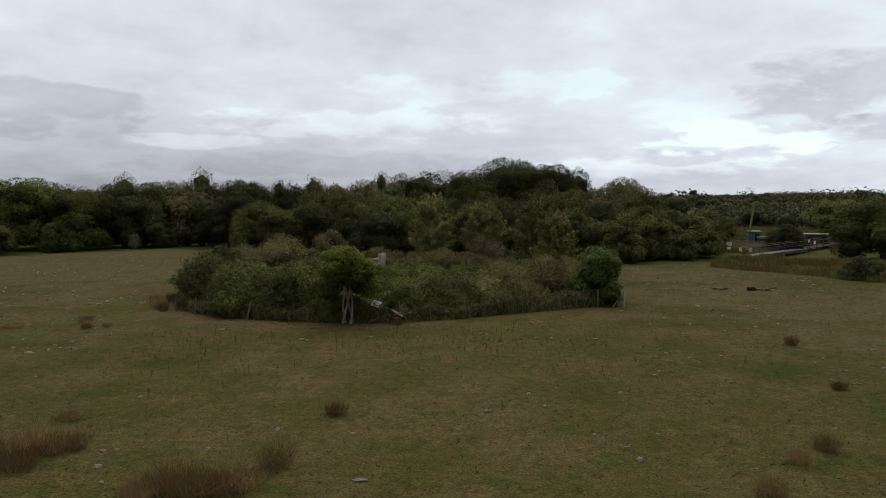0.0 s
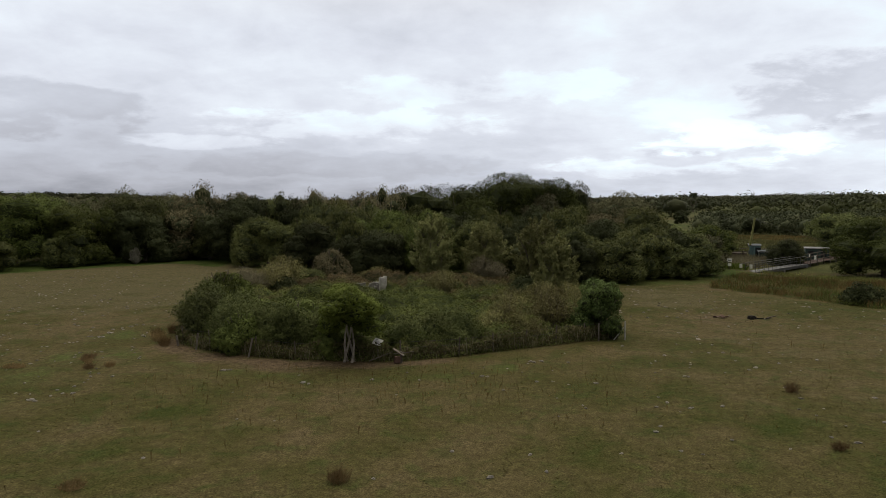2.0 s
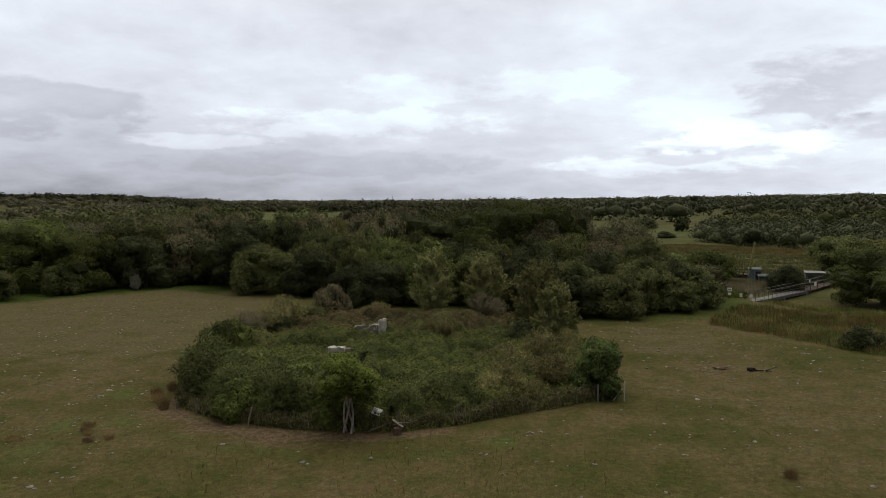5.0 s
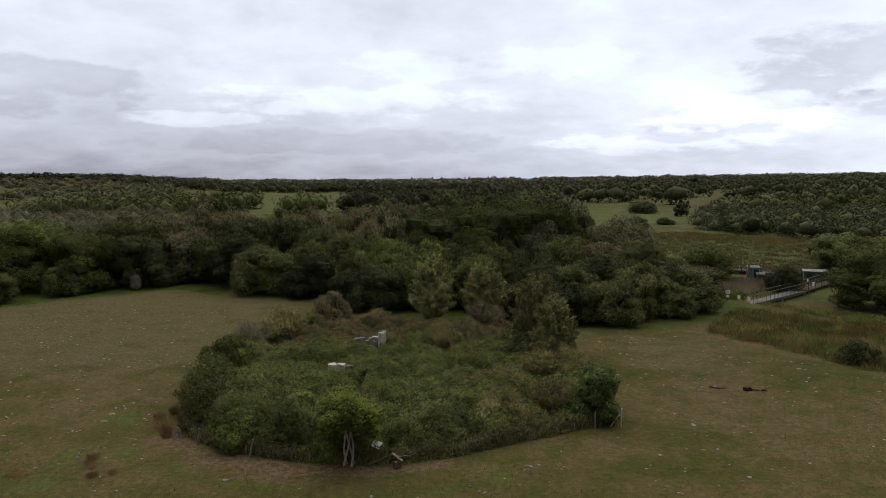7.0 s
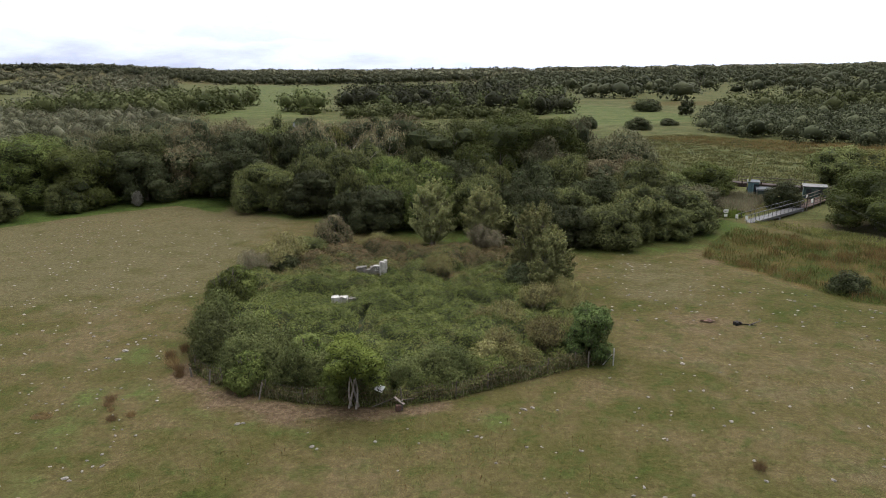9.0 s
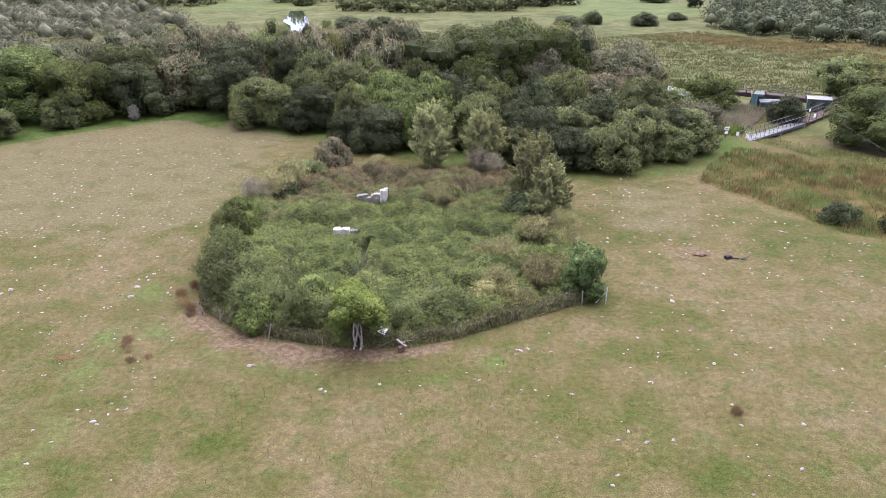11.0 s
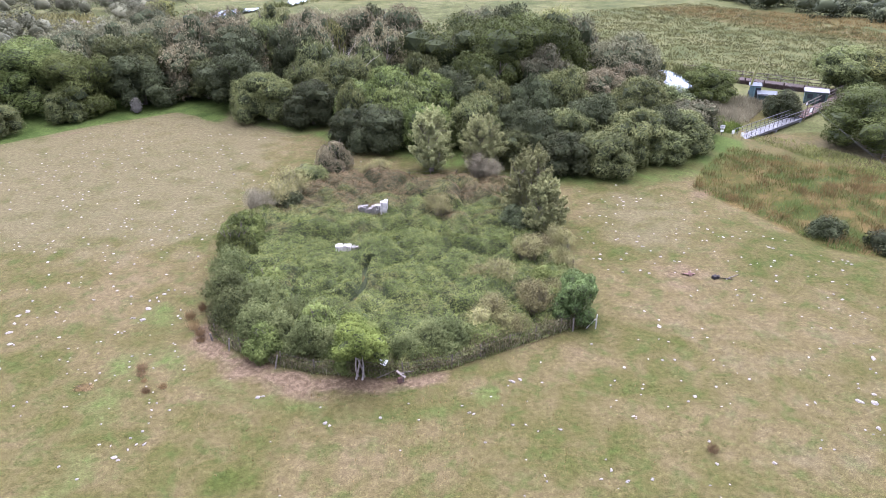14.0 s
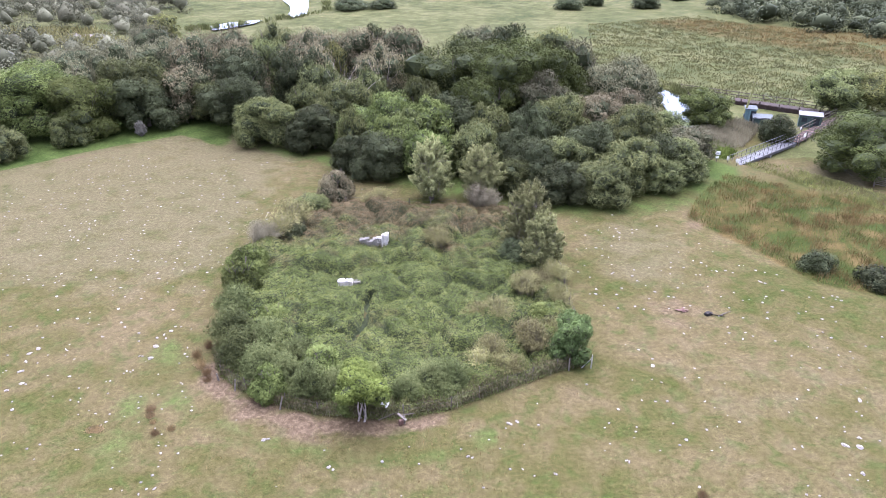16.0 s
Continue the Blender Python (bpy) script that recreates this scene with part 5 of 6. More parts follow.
tagged(new("dead_stems", mesh_of("dead_stems", sv, [sf], [LEAF["dead"]])), "dry upright dead stems along the fence", "dead stems", kind="stuff")
k = 12000
u = rs.uniform(0, 1, k)
px, py = np.interp(u * seg[-1], seg, edge_pts[:, 0]) + rs.normal(0, 0.1, k), np.interp(u * seg[-1], seg, edge_pts[:, 1]) + 0.15 + np.abs(rs.normal(0, 0.45, k))
pz = height(px, py) + rs.uniform(0.0, 1.0, k) * (0.75 + 0.55 * lumps(px, py, 1.1, 7))
sv, sf = leaves(np.stack([px, py, pz], axis=-1), np.tile([0.0, -0.8, 0.45], (k, 1)), 0.19, 0.08, rs, 0.7)
tagged(new("hedge_bottom", mesh_of("hedge_bottom", sv, [sf[::2], sf[1::2]], [LEAF["litter"], LEAF["olive"]])), "ragged brown-green growth through the fence line", "undergrowth", kind="stuff")

sign = tagged(new("information_sign"), "white information panel tilted on a wooden post", "sign")
sign.location = (-3.45, 36.9, on(-3.45, 36.9))
part("post", box(0, 0.05, 0.42, 0.09, 0.09, 1.0, 0.012), GREY_WOOD, sign)
panel_turn = (38, 12, -24)
part("panel", box(0, 0, 0.98, 0.50, 0.40, 0.03, 0.006, panel_turn), WHITE_BOARD, sign)
for dx, dy, w, h in ((-0.1, 0.12, 0.22, 0.03), (-0.06, 0.04, 0.3, 0.018), (-0.06, -0.02, 0.3, 0.018), (0.1, -0.12, 0.16, 0.06)):
    m = pose(0, 0, 0.98, *panel_turn) @ pose(dx, dy, 0.019)
    bm = box(0, 0, 0, w, h, 0.004, 0)
    bmesh.ops.transform(bm, matrix=m, verts=bm.verts)
    part("print", bm, INK, sign, "faded unreadable print")

stile = tagged(new("stile"), "weathered wooden stile with a sloping plank and reddish post", "stile")
stile.location = (-2.25, 36.1, on(-2.25, 36.1))
part("plank", box(-0.05, 0.0, 0.58, 0.72, 0.18, 0.05, 0.01, (0, 24, -30)), GREY_WOOD, stile)
part("post", box(0.08, 0.02, 0.26, 0.13, 0.13, 0.72, 0.015), GREY_WOOD, stile)
part("step", box(-0.12, -0.08, 0.2, 0.28, 0.24, 0.34, 0.015, (0, 6, 20)), RED_WOOD, stile, "reddish wooden step block")
part("rail", rod((-0.3, 0.3, 0.42), (0.75, 0.4, 0.52), 0.03, 0.025, 7), GREY_WOOD, stile)
part("fallen_rail", rod((-1.6, 0.3, 0.06), (-0.3, 0.6, 0.5), 0.035, 0.03, 7), GREY_WOOD, stile)

# ---- on the pasture ----
stump = tagged(new("charred_stump"), "blackened stump with a burnt branch lying beside it", "stump")
stump.location = (21.7, 49.0, on(21.7, 49.0))
rough_block(0, 0, 0.08, 0.40, 0.34, 0.34, 30, 25, CHARRED, "stump", stump)
rough_block(0.26, 0.1, 0.05, 0.34, 0.26, 0.22, 33, 60, CHARRED, "stump", stump)
part("branch", rod((0.3, 0.0, 0.06), (1.3, -0.3, 0.06), 0.04, 0.02, 8), CHARRED, stump)
part("branch", rod((1.0, -0.15, 0.1), (1.9, 0.25, 0.2), 0.05, 0.02, 7), BARK, stump)
part("ash", rod((0.8, -0.2, 0.02), (1.2, -0.05, 0.03), 0.06, 0.04, 8), FLINT, stump)
tile_heap = tagged(new("broken_tiles"), "small heap of broken reddish tiles on the dry grass", "rubble")
tile_heap.location = (19.9, 49.5, on(19.9, 49.5))
for i in range(6):
    part("tile", box(rf.uniform(-0.45, 0.45), rf.uniform(-0.3, 0.3), 0.05 + 0.02 * i, 0.34, 0.22, 0.03, 0.004, (rf.uniform(-20, 20), rf.uniform(-20, 20), rf.uniform(0, 180))), RED_WOOD, tile_heap)


def stone_mesh(seed):
    bm = bmesh.new()
    bmesh.ops.create_icosphere(bm, subdivisions=2, radius=1)
    for v in bm.verts:
        v.co *= 1 + 0.6 * noise.noise(v.co * 1.5 + Vector((seed * 3.1, seed, 0))) + 0.3 * noise.noise(v.co * 3.5 + Vector((seed, 0, 4)))
        v.co.z = max(v.co.z, -0.35)
    me = bpy.data.meshes.new("field_stone")
    bm.to_mesh(me)
    bm.free()
    me.materials.append(FLINT)
    return me


STONES = [stone_mesh(k) for k in range(6)]


def stone(x, y, size, r):
    ob = new("field_stone", STONES[r.randrange(6)])
    ob.location = (x, y, on(x, y) + size * 0.05)
    ob.rotation_euler = (0, 0, r.uniform(0, 6.28))
    size *= 0.7
    ob.scale = (size * r.uniform(0.8, 1.3), size * r.uniform(0.5, 0.9), size * r.uniform(0.25, 0.45))
    label = "pale weathered stone lying flat in the grass" if size > 0.13 else "small pale stone showing in the short grass"
    return tagged(ob, label, "stone", "field stones")


r1 = random.Random(9)
for x, y, s in ((1.4, 20.9, 0.20), (-1.8, 15.5, 0.20), (4.8, 16.9, 0.18), (7.3, 16.3, 0.13), (-8.1, 16.5, 0.16), (-8.5, 17.6, 0.13), (-8.2, 17.7, 0.1), (-7.5, 15.5, 0.13), (4.4, 18.7, 0.13),
                (2.4, 17.3, 0.11), (-2.4, 18.9, 0.14), (7.9, 25.4, 0.14), (5.8, 22.7, 0.12), (0.3, 23.2, 0.16), (15.5, 42.3, 0.24), (4.6, 36.0, 0.25), (5.1, 36.2, 0.18)):
    stone(x, y, s, r1)
for x, y, s in ((-21.2, 43.2, 0.30), (-21.4, 44.8, 0.30), (-21.0, 45.8, 0.2), (-21.7, 45.9, 0.22), (-20.9, 46.8, 0.2), (-21.3, 46.3, 0.18), (-20.8, 47.4, 0.16), (-10.9, 34.6, 0.22), (-10.6, 34.7, 0.16),
                (-6.5, 32.3, 0.26), (-6.2, 32.1, 0.16), (1.85, 33.1, 0.2), (2.1, 33.0, 0.15), (-30.0, 41.8, 0.28), (-30.3, 43.0, 0.24), (-30.6, 44.0, 0.24), (-30.2, 44.6, 0.3), (-31.3, 41.2, 0.2), (-29.2, 40.4, 0.24)):
    stone(x, y, s, r1)
for x, y, s in ((-29.8, 39.6, 0.2), (-30.6, 38.4, 0.34), (-28.3, 37.6, 0.2), (25.1, 34.0, 0.3), (25.9, 33.8, 0.32), (26.3, 34.6, 0.22), (27.8, 33.8, 0.24), (24.9, 31.6, 0.3), (17.9, 28.9, 0.2), (-17.5, 29.6, 0.2),
                (-17.0, 30.2, 0.15), (-16.7, 30.6, 0.15), (-17.2, 29.4, 0.16), (28.2, 38.2, 0.3), (15.4, 38.3, 0.2)):
    stone(x, y, s, r1)
made = 0
while made < 190:
    x, y = r1.uniform(-38, 36), r1.uniform(17, 72)
    if abs(x) > 0.62 * y + 3 or float(inside(x, y, ENCLOSURE)) > -2 or float(inside(x, y, RUSHES)) > -2:
        continue
    if r1.random() > (0.9 if x > 10 or x < -16 else 0.3):
        continue
    stone(x, y, r1.uniform(0.07, 0.17) * (1.2 if y > 45 else 1), r1)
    made += 1
# specks of stone too many to count
rp = np.random.default_rng(5)
qx, qy = rp.uniform(-60, 34, 2600), rp.uniform(22, 88, 2600)
ok = (np.abs(qx) < 0.7 * qy + 4) & (inside(qx, qy, ENCLOSURE) < -1.5) & (inside(qx, qy, RUSHES) < -1.5) & (inside(qx, qy, WOOD_EDGE) < -5) & (lumps(qx, qy, 0.25, 8) + 0.5 * ((qx > 10) | (qx < -16)) > 0.1)
qx, qy = qx[ok][:480], qy[ok][:480]
sv, sf, n = [], [], 0
for x, y in zip(qx, qy):
    w = BALL1[0] * rp.uniform(0.6, 1.3, (len(BALL1[0]), 1)) * np.array([1, 0.8, 0.4]) * rp.uniform(0.05, 0.11) * (1 + (y > 45) * 0.35) + np.array([x, y, on(x, y) + 0.015])
    sv.append(w)
    sf.append(BALL1[1] + n)
    n += len(w)
tagged(new("small_stones", mesh_of("small_stones", np.concatenate(sv), [np.concatenate(sf)], [PALE_SPECK])), "scatter of small pale stones in short grass", "stones", kind="stuff")


def tuft_mesh(seed, blades, leaf):
    r = np.random.default_rng(seed)
    a, w = r.uniform(0, 6.28, blades), np.sqrt(r.uniform(0, 1, blades))
    lean = np.stack([np.cos(a) * w * 1.05, np.sin(a) * w * 1.05, np.ones(blades)], axis=-1)
    ln = r.uniform(0.3, 1.15, (blades, 1))
    mid = np.stack([np.cos(a) * w * 0.5, np.sin(a) * w * 0.5, np.zeros(blades)], axis=-1) + lean * ln * 0.45
    v, f = leaves(mid, np.stack([np.cos(a), np.sin(a), 0.2 + 0 * a], axis=-1), 0.9, 0.018, r, 0.5, lean)
    return mesh_of("rush_tuft", v, [f], [LEAF[leaf]])


TUFTS = [tuft_mesh(k, 480, "tuft") for k in range(4)]


def tuft(x, y, r, h):
    ob = new("rush_tuft", TUFTS[int(abs(x * 7 + y * 3)) % 4])
    ob.location, ob.scale, ob.rotation_euler = (x, y, on(x, y) - 0.02), (r * 1.25, r * 1.25, h), (0, 0, x * 5)
    return tagged(ob, "reddish-brown tuft of soft rush in the pasture", "rush", "rush tufts on the pasture")


for x, y, r, h in ((-3.1, 20.6, 0.32, 0.55), (-3.9, 16.5, 0.42, 0.75), (-5.9, 15.2, 0.5, 0.75), (-5.3, 14.9, 0.5, 0.7), (-4.8, 15.0, 0.5, 0.7), (-4.3, 15.2, 0.4, 0.6), (-6.3, 14.7, 0.4, 0.6),
                   (-10.4, 17.6, 0.5, 0.75), (-9.8, 17.5, 0.45, 0.7), (-9.9, 16.4, 0.45, 0.6), (-10.9, 17.0, 0.5, 0.7), (-9.3, 17.8, 0.35, 0.55), (8.5, 16.7, 0.3, 0.5), (9.6, 17.5, 0.32, 0.5)):
    tuft(x, y, r, h)
for x, y, r, h in ((7.0, 14.9, 0.35, 0.45), (-10.8, 20.3, 0.35, 0.3), (-17.8, 43.4, 0.36, 0.75), (-17.2, 42.2, 0.4, 0.85), (-16.5, 41.4, 0.34, 0.65), (-17.3, 44.6, 0.32, 0.75), (-16.2, 40.6, 0.3, 0.5), (-19.0, 37.5, 0.34, 0.35),
                   (-18.8, 36.8, 0.3, 0.32), (-18.4, 36.2, 0.2, 0.3), (-17.9, 35.2, 0.28, 0.32), (-17.0, 35.6, 0.25, 0.35), (-22.1, 35.6, 0.36, 0.28), (-21.7, 35.6, 0.35, 0.25), (14.9, 29.8, 0.28, 0.55), (13.0, 22.9, 0.25, 0.4), (-30.5, 33, 0.4, 0.4)):
    tuft(x, y, r, h)

# thin dead stalks of dock and thistle
k = 520
cx, cy = rp.choice([-11, -7, -3, 0, 3, 7, -1], k), rp.choice([32, 31, 29, 33, 30, 34, 27], k)
tx, ty = cx + rp.normal(0, 1.8, k), cy + rp.normal(0, 1.5, k)
tx[360:], ty[360:] = rp.uniform(-16, 24, k - 360), rp.uniform(18, 52, k - 360)
keep = inside(tx, ty, ENCLOSURE) < -0.8
tx, ty = tx[keep], ty[keep]
th = 0.12 + 0.32 * rp.uniform(0, 1, len(tx)) ** 1.8
verts, fcs, n = [], [], 0
for x, y, h in zip(tx, ty, th):
    v, f = leaves(np.tile([x, y, on(x, y) + h * 0.5], (2, 1)), np.array([[1.0, 0, 0], [0, 1.0, 0]]), h, 0.015, rp, 0.1, np.tile([0.0, 0.0, 3.0], (2, 1)) + rp.normal(0, 0.5, (2, 3)))
    v2, f2 = leaves(np.array([x, y, on(x, y) + h * 0.7]) + rp.normal(0, 0.025, (4, 3)), rp.normal(0, 1, (4, 3)), h * 0.3, 0.022, rp, 0.3, np.tile([0.0, 0.0, 2.0], (4, 1)))
    verts += [v, v2]
    fcs += [f + n, f2 + n + len(v)]
    n += len(v) + len(v2)
tagged(new("dead_stalks", mesh_of("dead_stalks", np.concatenate(verts), [np.concatenate(fcs)], [LEAF["rush"]])), "thin dark dead dock and thistle stalks", "stalks", kind="stuff")

# short rough grass
k = 120000
gx_, gy_ = rp.uniform(-46, 42, k), 9 + 75 * rp.uniform(0, 1, k) ** 1.7
ok = (np.abs(gx_) < 0.68 * gy_ + 4) & (inside(gx_, gy_, ENCLOSURE) < -0.2) & (inside(gx_, gy_, WOOD_EDGE) < -4)
gx_, gy_ = gx_[ok], gy_[ok]
hh = 0.04 + 0.07 * rp.uniform(0, 1, len(gx_)) ** 2 + 0.02 * np.clip(lumps(gx_, gy_, 0.8, 9), -1, 1)
sv, sf = leaves(np.stack([gx_, gy_, height(gx_, gy_) + hh * 0.4], axis=-1), np.stack([rp.normal(0, 1, len(gx_)), rp.normal(0, 1, len(gx_)), np.full(len(gx_), 1.6)], axis=-1), 0.11, 0.02, rp, 0.2,
                np.stack([rp.normal(0, 1.1, len(gx_)), rp.normal(0, 1.1, len(gx_)), np.ones(len(gx_))], axis=-1))
tagged(new("rough_grass", mesh_of("rough_grass", sv, [sf], [BLADES])), "short rough dry grass of the pasture", "grass", kind="stuff")


# ---- rushes, reeds and ditch growth ----
def blades_in(name, poly, count, h, leaf, label, seed, width=0.09, clump=0.5, centres=200):
    r = np.random.default_rng(seed)
    p = np.array(poly)
    cx, cy = r.uniform(p[:, 0].min(), p[:, 0].max(), centres), r.uniform(p[:, 1].min(), p[:, 1].max(), centres)
    w = r.integers(0, centres, count)
    x, y = cx[w] + r.normal(0, clump, count), cy[w] + r.normal(0, clump, count)
    ok = inside(x, y, poly) > 0
    x, y = x[ok], y[ok]
    hh = r.uniform(0.6, 1.1, len(x)) * h * (0.65 + 0.5 * r.uniform(0, 1, centres)[w[ok]])
    grow = np.stack([(x - cx[w[ok]]) * 0.5 + r.normal(0, 0.2, len(x)), (y - cy[w[ok]]) * 0.5 + r.normal(0, 0.2, len(x)), np.ones(len(x)) * 1.1], axis=-1)
    v, f = leaves(np.stack([x, y, height(x, y) + hh * 0.42], axis=-1), np.stack([r.normal(0, 1, len(x)), r.normal(0, 1, len(x)) - 0.6, np.full(len(x), 0.2)], axis=-1), h, width, r, 0.1, grow)
    return tagged(new(name, mesh_of(name, v, [f], [LEAF[leaf]])), label, "rushes", kind="stuff")


blades_in("rush_bed", RUSHES, 22000, 0.8, "rush", "dense brown soft rush in the wet hollow", 31, 0.035, 0.42, 560)
blades_in("rush_bed", RUSHES, 15000, 0.6, "green", "green rush and sedge in the wet hollow", 32, 0.04, 0.6, 420)
blades_in("rush_bed", RUSHES, 7000, 0.5, "straw", "bleached dead rush stems in the wet hollow", 40, 0.03, 0.5, 300)
blades_in("reed_bed", [(36.5, 90), (41, 92), (44, 96), (47, 100), (45.5, 104), (40, 106), (37.5, 99)], 8500, 1.2, "dead", "tall tan reeds beside the footbridge", 33, 0.05, 0.9, 120)
blades_in("ditch_reeds", [(38.5, 85.5), (41, 87.5), (45, 85), (50, 77), (54, 68), (52.5, 64), (48, 71), (43, 80)], 15000, 0.55, "yellow", "yellow-green ditch reeds below the footbridge", 34, 0.045, 0.9, 260)
blades_in("lush_growth", [(35.2, 87), (37.2, 86.5), (39.5, 90), (38, 94), (35.5, 92)], 1500, 0.7, "bright", "bright green nettles beside the footbridge", 35, 0.2, 0.5, 60)
blades_in("pool_reeds", [(34, 128), (41, 129), (48, 123), (46, 119), (42, 122), (40, 131), (34, 133)], 2600, 1.6, "olive", "green reeds along the pool's far bank", 36, 0.12, 0.8, 80)
blades_in("pool_reeds", [(-70, 194), (-40, 222), (-37, 232), (-42, 250), (-38, 250), (-34, 226), (-50, 206), (-68, 190)], 4000, 1.8, "olive", "reed fringe along the river", 37, 0.3, 1.0, 160)
blades_in("reed_bed", REEDBED, 5200, 2.0, "straw", "wide pale reed bed in the valley", 38, 0.35, 1.6, 240)
blades_in("marsh_sedge", [(36, 126), (30, 140), (40, 200), (75, 215), (100, 165), (76, 112), (62, 110)], 60000, 0.42, "pale", "tussocky green sedge of the open marsh", 39, 0.12, 0.7, 4200)

blades_in("marsh_sedge", BROWN_BAND, 16000, 0.7, "rush", "rust-brown belt of sedge across the marsh", 41, 0.11, 0.8, 1200)

# ---- footbridge, huts and landing stage ----
def strip_matrix(a, b):
    """A frame whose x runs from a to b along the ground."""
    a, b = Vector(a), Vector(b)
    return Matrix.Translation(a) @ (b - a).to_track_quat("X", "Z").to_matrix().to_4x4(), (b - a).length


bridge = tagged(new("footbridge"), "galvanised metal footbridge with railings over the ditch", "footbridge")
bridge.matrix_world, span_length = strip_matrix((37.2, 85.2, -0.42), (48.4, 93.6, -0.12))
HALF = 0.65
for k in range(28):
    part("deck_plate", box((k + 0.5) * span_length / 28, 0, 0, span_length / 28 - 0.02, 2 * HALF, 0.05, 0.006), GALVANISED, bridge)
for s in (-1, 1):
    part("beam", box(span_length / 2, s * (HALF + 0.04), -0.16, span_length, 0.08, 0.36, 0.01), GALVANISED, bridge)
    rail = part("railing", rod((-0.2, s * HALF, 1.08), (span_length, s * HALF, 1.08), 0.035, None, 8), GALVANISED, bridge)
    part("mid_rail", rod((-0.2, s * HALF, 0.58), (span_length, s * HALF, 0.58), 0.024, None, 6), GALVANISED, bridge)
    for k in range(15):
        x = -0.2 + k * (span_length + 0.2) / 14
        part("post", rod((x, s * HALF, -0.1), (x, s * HALF, 1.08), 0.03, None, 6), GALVANISED, rail)
    part("end_board", box(-0.22, s * HALF, 0.8, 0.03, 0.36, 0.5, 0.005), WHITE_BOARD, bridge, "small white notice on the railing end")
for k, (x, z) in enumerate(((-0.2, -0.22), (-0.55, -0.42))):
    part("step", box(x, 0, z, 0.34, 1.25, 0.06, 0.006), GALVANISED, bridge)
for x in (0.4, span_length * 0.55, span_length - 0.5):
    part("footing", box(x, 0, -0.75, 0.5, 1.5, 0.9, 0.03), STONE, bridge)

walkway = tagged(new("boardwalk"), "raised reddish-brown boardwalk with timber rails", "boardwalk")
walkway.matrix_world, walk_length = strip_matrix((48.6, 93.8, -0.12), (61.0, 105.0, 0.15))
boards = round(walk_length / 0.3)
for k in range(boards):
    part("board", box((k + 0.5) * walk_length / boards, 0, 0, 0.27, 1.7, 0.06, 0.006), BROWN_TIMBER if k % 4 else RED_WOOD, walkway)
for s in (-1, 1):
    for z in (0.5, 1.0):
        part("rail", box(walk_length / 2, s * 0.85, z, walk_length, 0.05, 0.09, 0.008), GREY_WOOD, walkway)
    for k in range(8):
        part("post", box(k * walk_length / 7, s * 0.85, 0.1, 0.1, 0.1, 1.95, 0.01), GREY_WOOD, walkway)
for x, s in ((1.5, -1), (4.6, 1)):
    part("notice", box(x, s * 0.91, 0.75, 0.75, 0.03, 0.5, 0.005), WHITE_BOARD, walkway, "white notice board on the rail")


def hut(x, y, turn, sx, sy, sz, wall, roof, label, pitch=3):
    ob = tagged(new("hut"), label, "hut", "huts on the bank")
    ob.matrix_world = pose(x, y, on(x, y) + 0.1, 0, 0, turn)
    part("wall", box(0, 0, sz / 2, sx, sy, sz, 0.02), wall, ob)
    n = round(sx / 0.2)
    for k in range(n):
        for s in (-1, 1):
            part("board", box(-sx / 2 + (k + 0.5) * sx / n, s * (sy / 2 + 0.012), sz / 2, sx / n - 0.025, 0.024, sz - 0.06, 0.004), wall, ob)
    part("roof", box(0, 0, sz + 0.06, sx + 0.3, sy + 0.3, 0.09, 0.01, (pitch, 0, 0)), roof, ob)
    part("door", box(sx * 0.28, -sy / 2 - 0.03, sz * 0.44, 0.75, 0.05, sz * 0.84, 0.008), DARK_GAP, ob)
    return ob


green_hut = hut(54.6, 101.8, -24, 3.0, 1.9, 1.75, SLATE_GREEN, ROOF_WHITE, "dark green boarded hut with a pale flat roof")
part("lamp", box(0.2, -1.03, 1.4, 0.26, 0.1, 0.2, 0.02), ROOF_WHITE, green_hut, "round white fitting on the wall")
part("window", box(-0.8, -0.98, 1.1, 0.7, 0.05, 0.6, 0.008), DARK_GAP, green_hut)
hut(46.6, 104.2, -18, 1.5, 1.4, 2.1, TEAL, ROOF_GREY, "small teal boarded hut beside the mooring", 6)
low_hut = hut(47.7, 102.2, -18, 2.5, 1.7, 1.25, SLATE_GREEN, ROOF_GREY, "low grey-roofed store with a white frame", 8)
for x in (-1.28, 1.28):
    part("frame", box(x, -0.9, 0.66, 0.1, 0.1, 1.36, 0.01), ROOF_WHITE, low_hut, "white painted corner post")
part("frame", box(0, -0.9, 1.32, 2.6, 0.1, 0.1, 0.01), ROOF_WHITE, low_hut, "white painted beam")
part("frame", box(1.28, 0, 1.34, 0.1, 1.9, 0.1, 0.01), ROOF_WHITE, low_hut, "white painted beam")

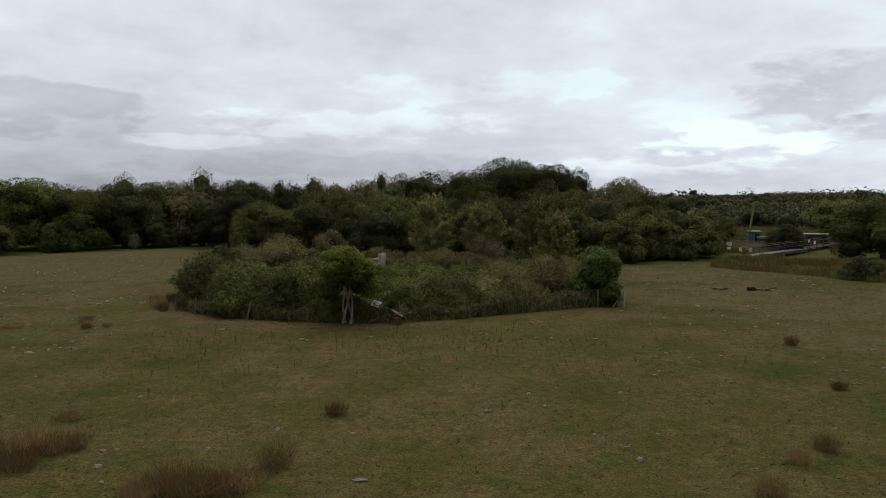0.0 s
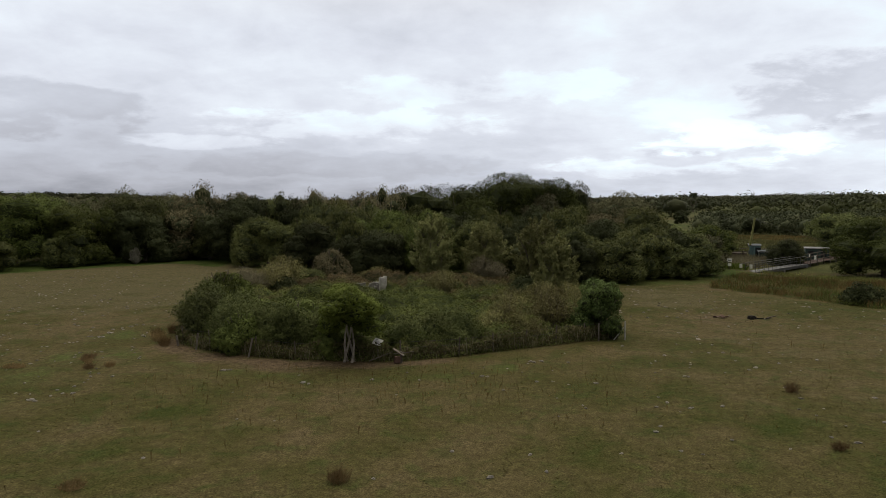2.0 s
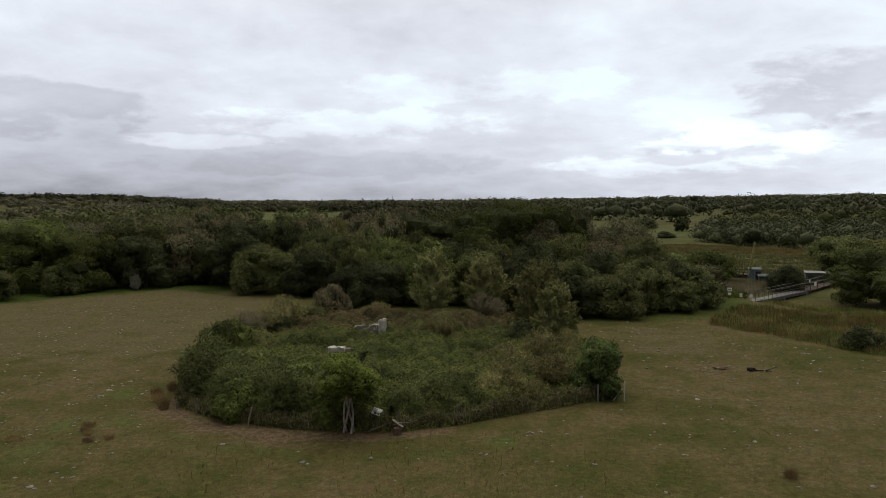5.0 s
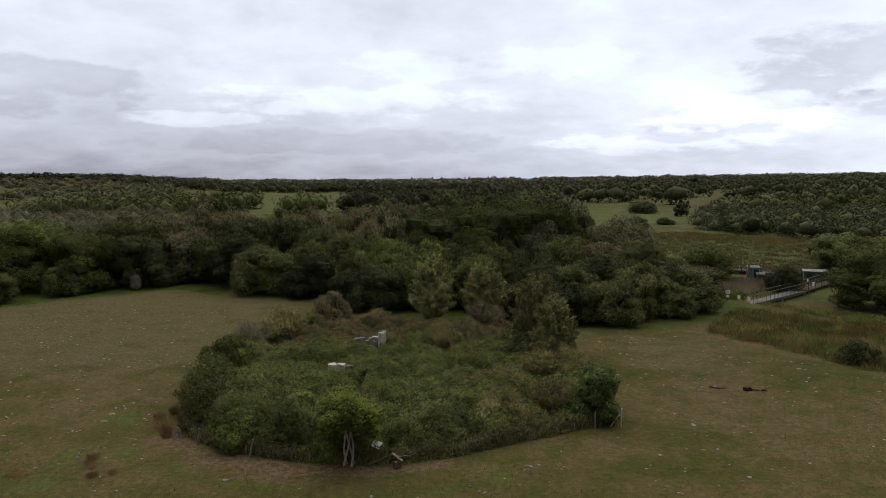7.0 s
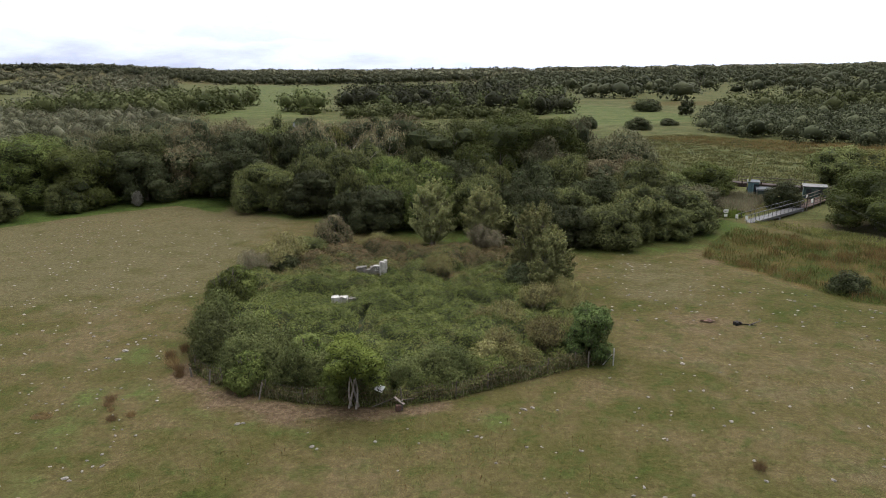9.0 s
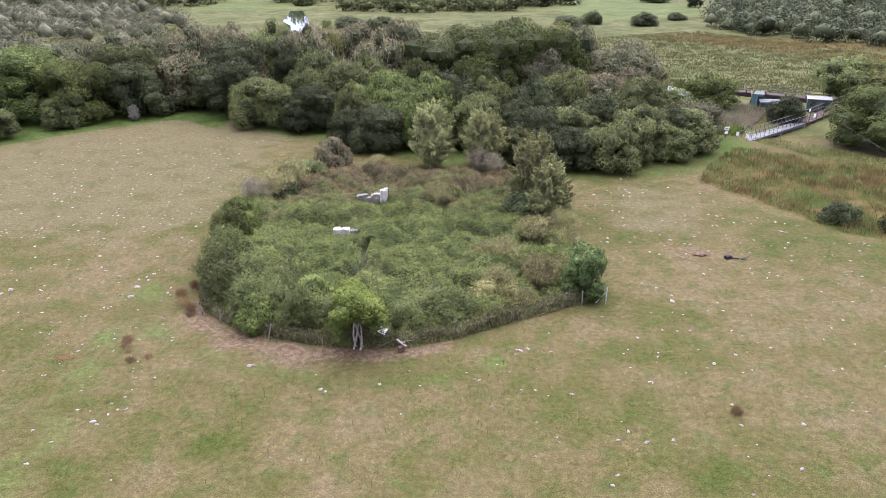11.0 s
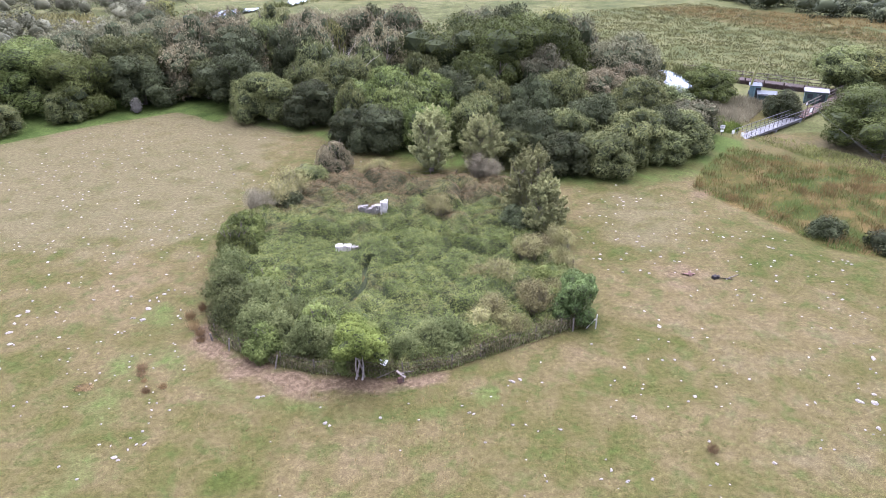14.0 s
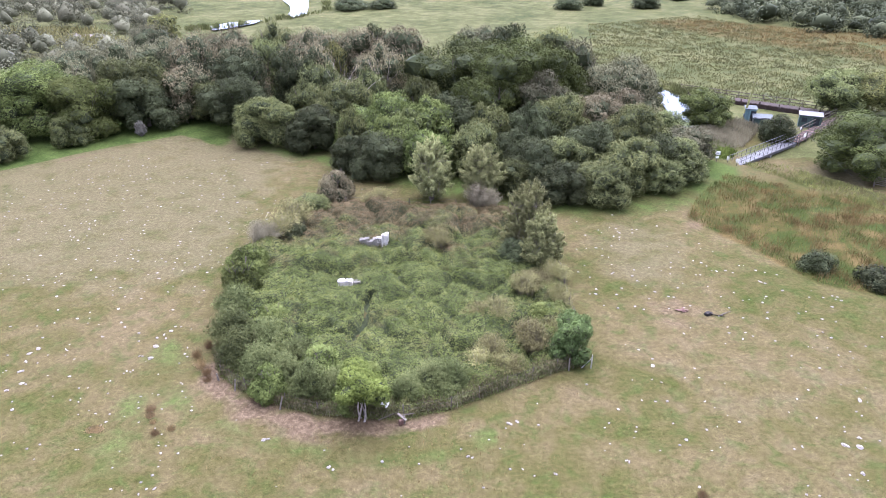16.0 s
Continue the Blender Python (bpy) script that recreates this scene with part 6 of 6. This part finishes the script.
pole = tagged(new("utility_pole"), "mossy leaning wooden utility pole with wires", "pole")
pole.location = (45.5, 104.0, on(45.5, 104.0))
part("shaft", rod((0, 0, -0.3), (1.0, 0.1, 6.3), 0.19, 0.13, 10), MOSSY, pole)
part("box", box(0.2, -0.16, 1.2, 0.35, 0.2, 0.55, 0.02), ROOF_GREY, pole, "grey metal meter box")
part("cap", box(0.96, 0.1, 6.0, 0.6, 0.08, 0.1, 0.01), GREY_WOOD, pole)
for k, (ex, ey, ez) in enumerate(((-1.5, -50, 1.6), (-0.9, -50, 1.2), (45, 60, 6.0))):
    bm = bmesh.new()
    a = Vector((0.98, 0.1, 6.1 - 0.1 * k))
    b = Vector((ex, ey, ez + 1.0))
    last = a
    for i in range(1, 13):
        t = i / 12
        p = a.lerp(b, t) - Vector((0, 0, 1.2 * 4 * t * (1 - t) * 0.5))
        rod(last, p, 0.006, None, 4, bm)
        last = p
    part("wire", bm, CABLE, pole, "grey overhead wire")
stay = tagged(new("utility_pole"), "short grey wooden pole holding the overhead wires", "pole")
stay.location = (45.8, 54.0, on(45.8, 54.0))
part("shaft", rod((0, 0, -0.3), (0, 0, 2.2), 0.1, 0.08, 8), GREY_WOOD, stay)

stage = tagged(new("landing_stage"), "long brown timber landing stage on the river bank", "landing stage")
stage.matrix_world, stage_length = strip_matrix((43.5, 122.0, -0.75), (62.0, 106.5, -0.35))
n = 60
for k in range(n):
    part("plank", box((k + 0.5) * stage_length / n, 0, 0.3, stage_length / n - 0.04, 1.9, 0.07, 0.006), BROWN_TIMBER, stage)
for s in (-1, 1):
    part("edge_beam", box(stage_length / 2, s * 1.0, 0.12, stage_length, 0.16, 0.3, 0.015), BROWN_TIMBER, stage)
# boards added below the deck, standing in for the dark channel there
for k in range(24):
    part("face_board", box((k + 0.5) * stage_length / 24, -1.02, -0.42, stage_length / 24 - 0.03, 0.06, 0.78, 0.008), BROWN_TIMBER, stage)
for k in range(9):
    part("pile", rod((k * stage_length / 8, -1.1, -1.2), (k * stage_length / 8, -1.1, 0.75), 0.11, 0.10, 8), BROWN_TIMBER, stage)

rails = tagged(new("post_and_rail_fence"), "grey post-and-rail fence behind the landing stage", "fence")
rails.matrix_world, rail_length = strip_matrix((43.0, 126.0, -1.0), (65.0, 107.5, -0.4))
for k in range(15):
    part("post", box(k * rail_length / 14, 0, 0.5, 0.12, 0.12, 1.5, 0.012), GREY_WOOD, rails)
for z in (0.55, 1.05):
    part("rail", box(rail_length / 2, 0, z, rail_length, 0.05, 0.11, 0.008), GREY_WOOD, rails)

gate = tagged(new("field_gate"), "old grey five-barred gate under the big tree", "gate")
gate.matrix_world = pose(52.6, 77.6, on(52.6, 77.6), 0, 0, -38)
for z in (0.25, 0.48, 0.7, 0.92, 1.15):
    part("bar", box(0, 0, z, 2.6, 0.04, 0.09, 0.008), GREY_WOOD, gate)
for x in (-1.4, 1.4):
    part("post", box(x, 0, 0.55, 0.16, 0.16, 1.5, 0.015), GREY_WOOD, gate)
part("brace", box(0, 0.03, 0.7, 2.6, 0.03, 0.08, 0.006, (0, 20, 0)), GREY_WOOD, gate)

notice = tagged(new("notice_sign"), "white notice with a small plate on a post by the bridge", "sign")
notice.location = (35.2, 85.6, on(35.2, 85.6))
part("post", box(0, 0.05, 0.6, 0.09, 0.09, 1.4, 0.01), GREY_WOOD, notice)
part("board", box(0, -0.02, 1.15, 0.62, 0.04, 0.45, 0.006), WHITE_BOARD, notice)
part("plate", box(0.02, -0.02, 0.62, 0.42, 0.04, 0.32, 0.006), WHITE_BOARD, notice)
part("print", box(0, -0.046, 1.15, 0.4, 0.006, 0.1, 0), INK, notice, "dark unreadable print")
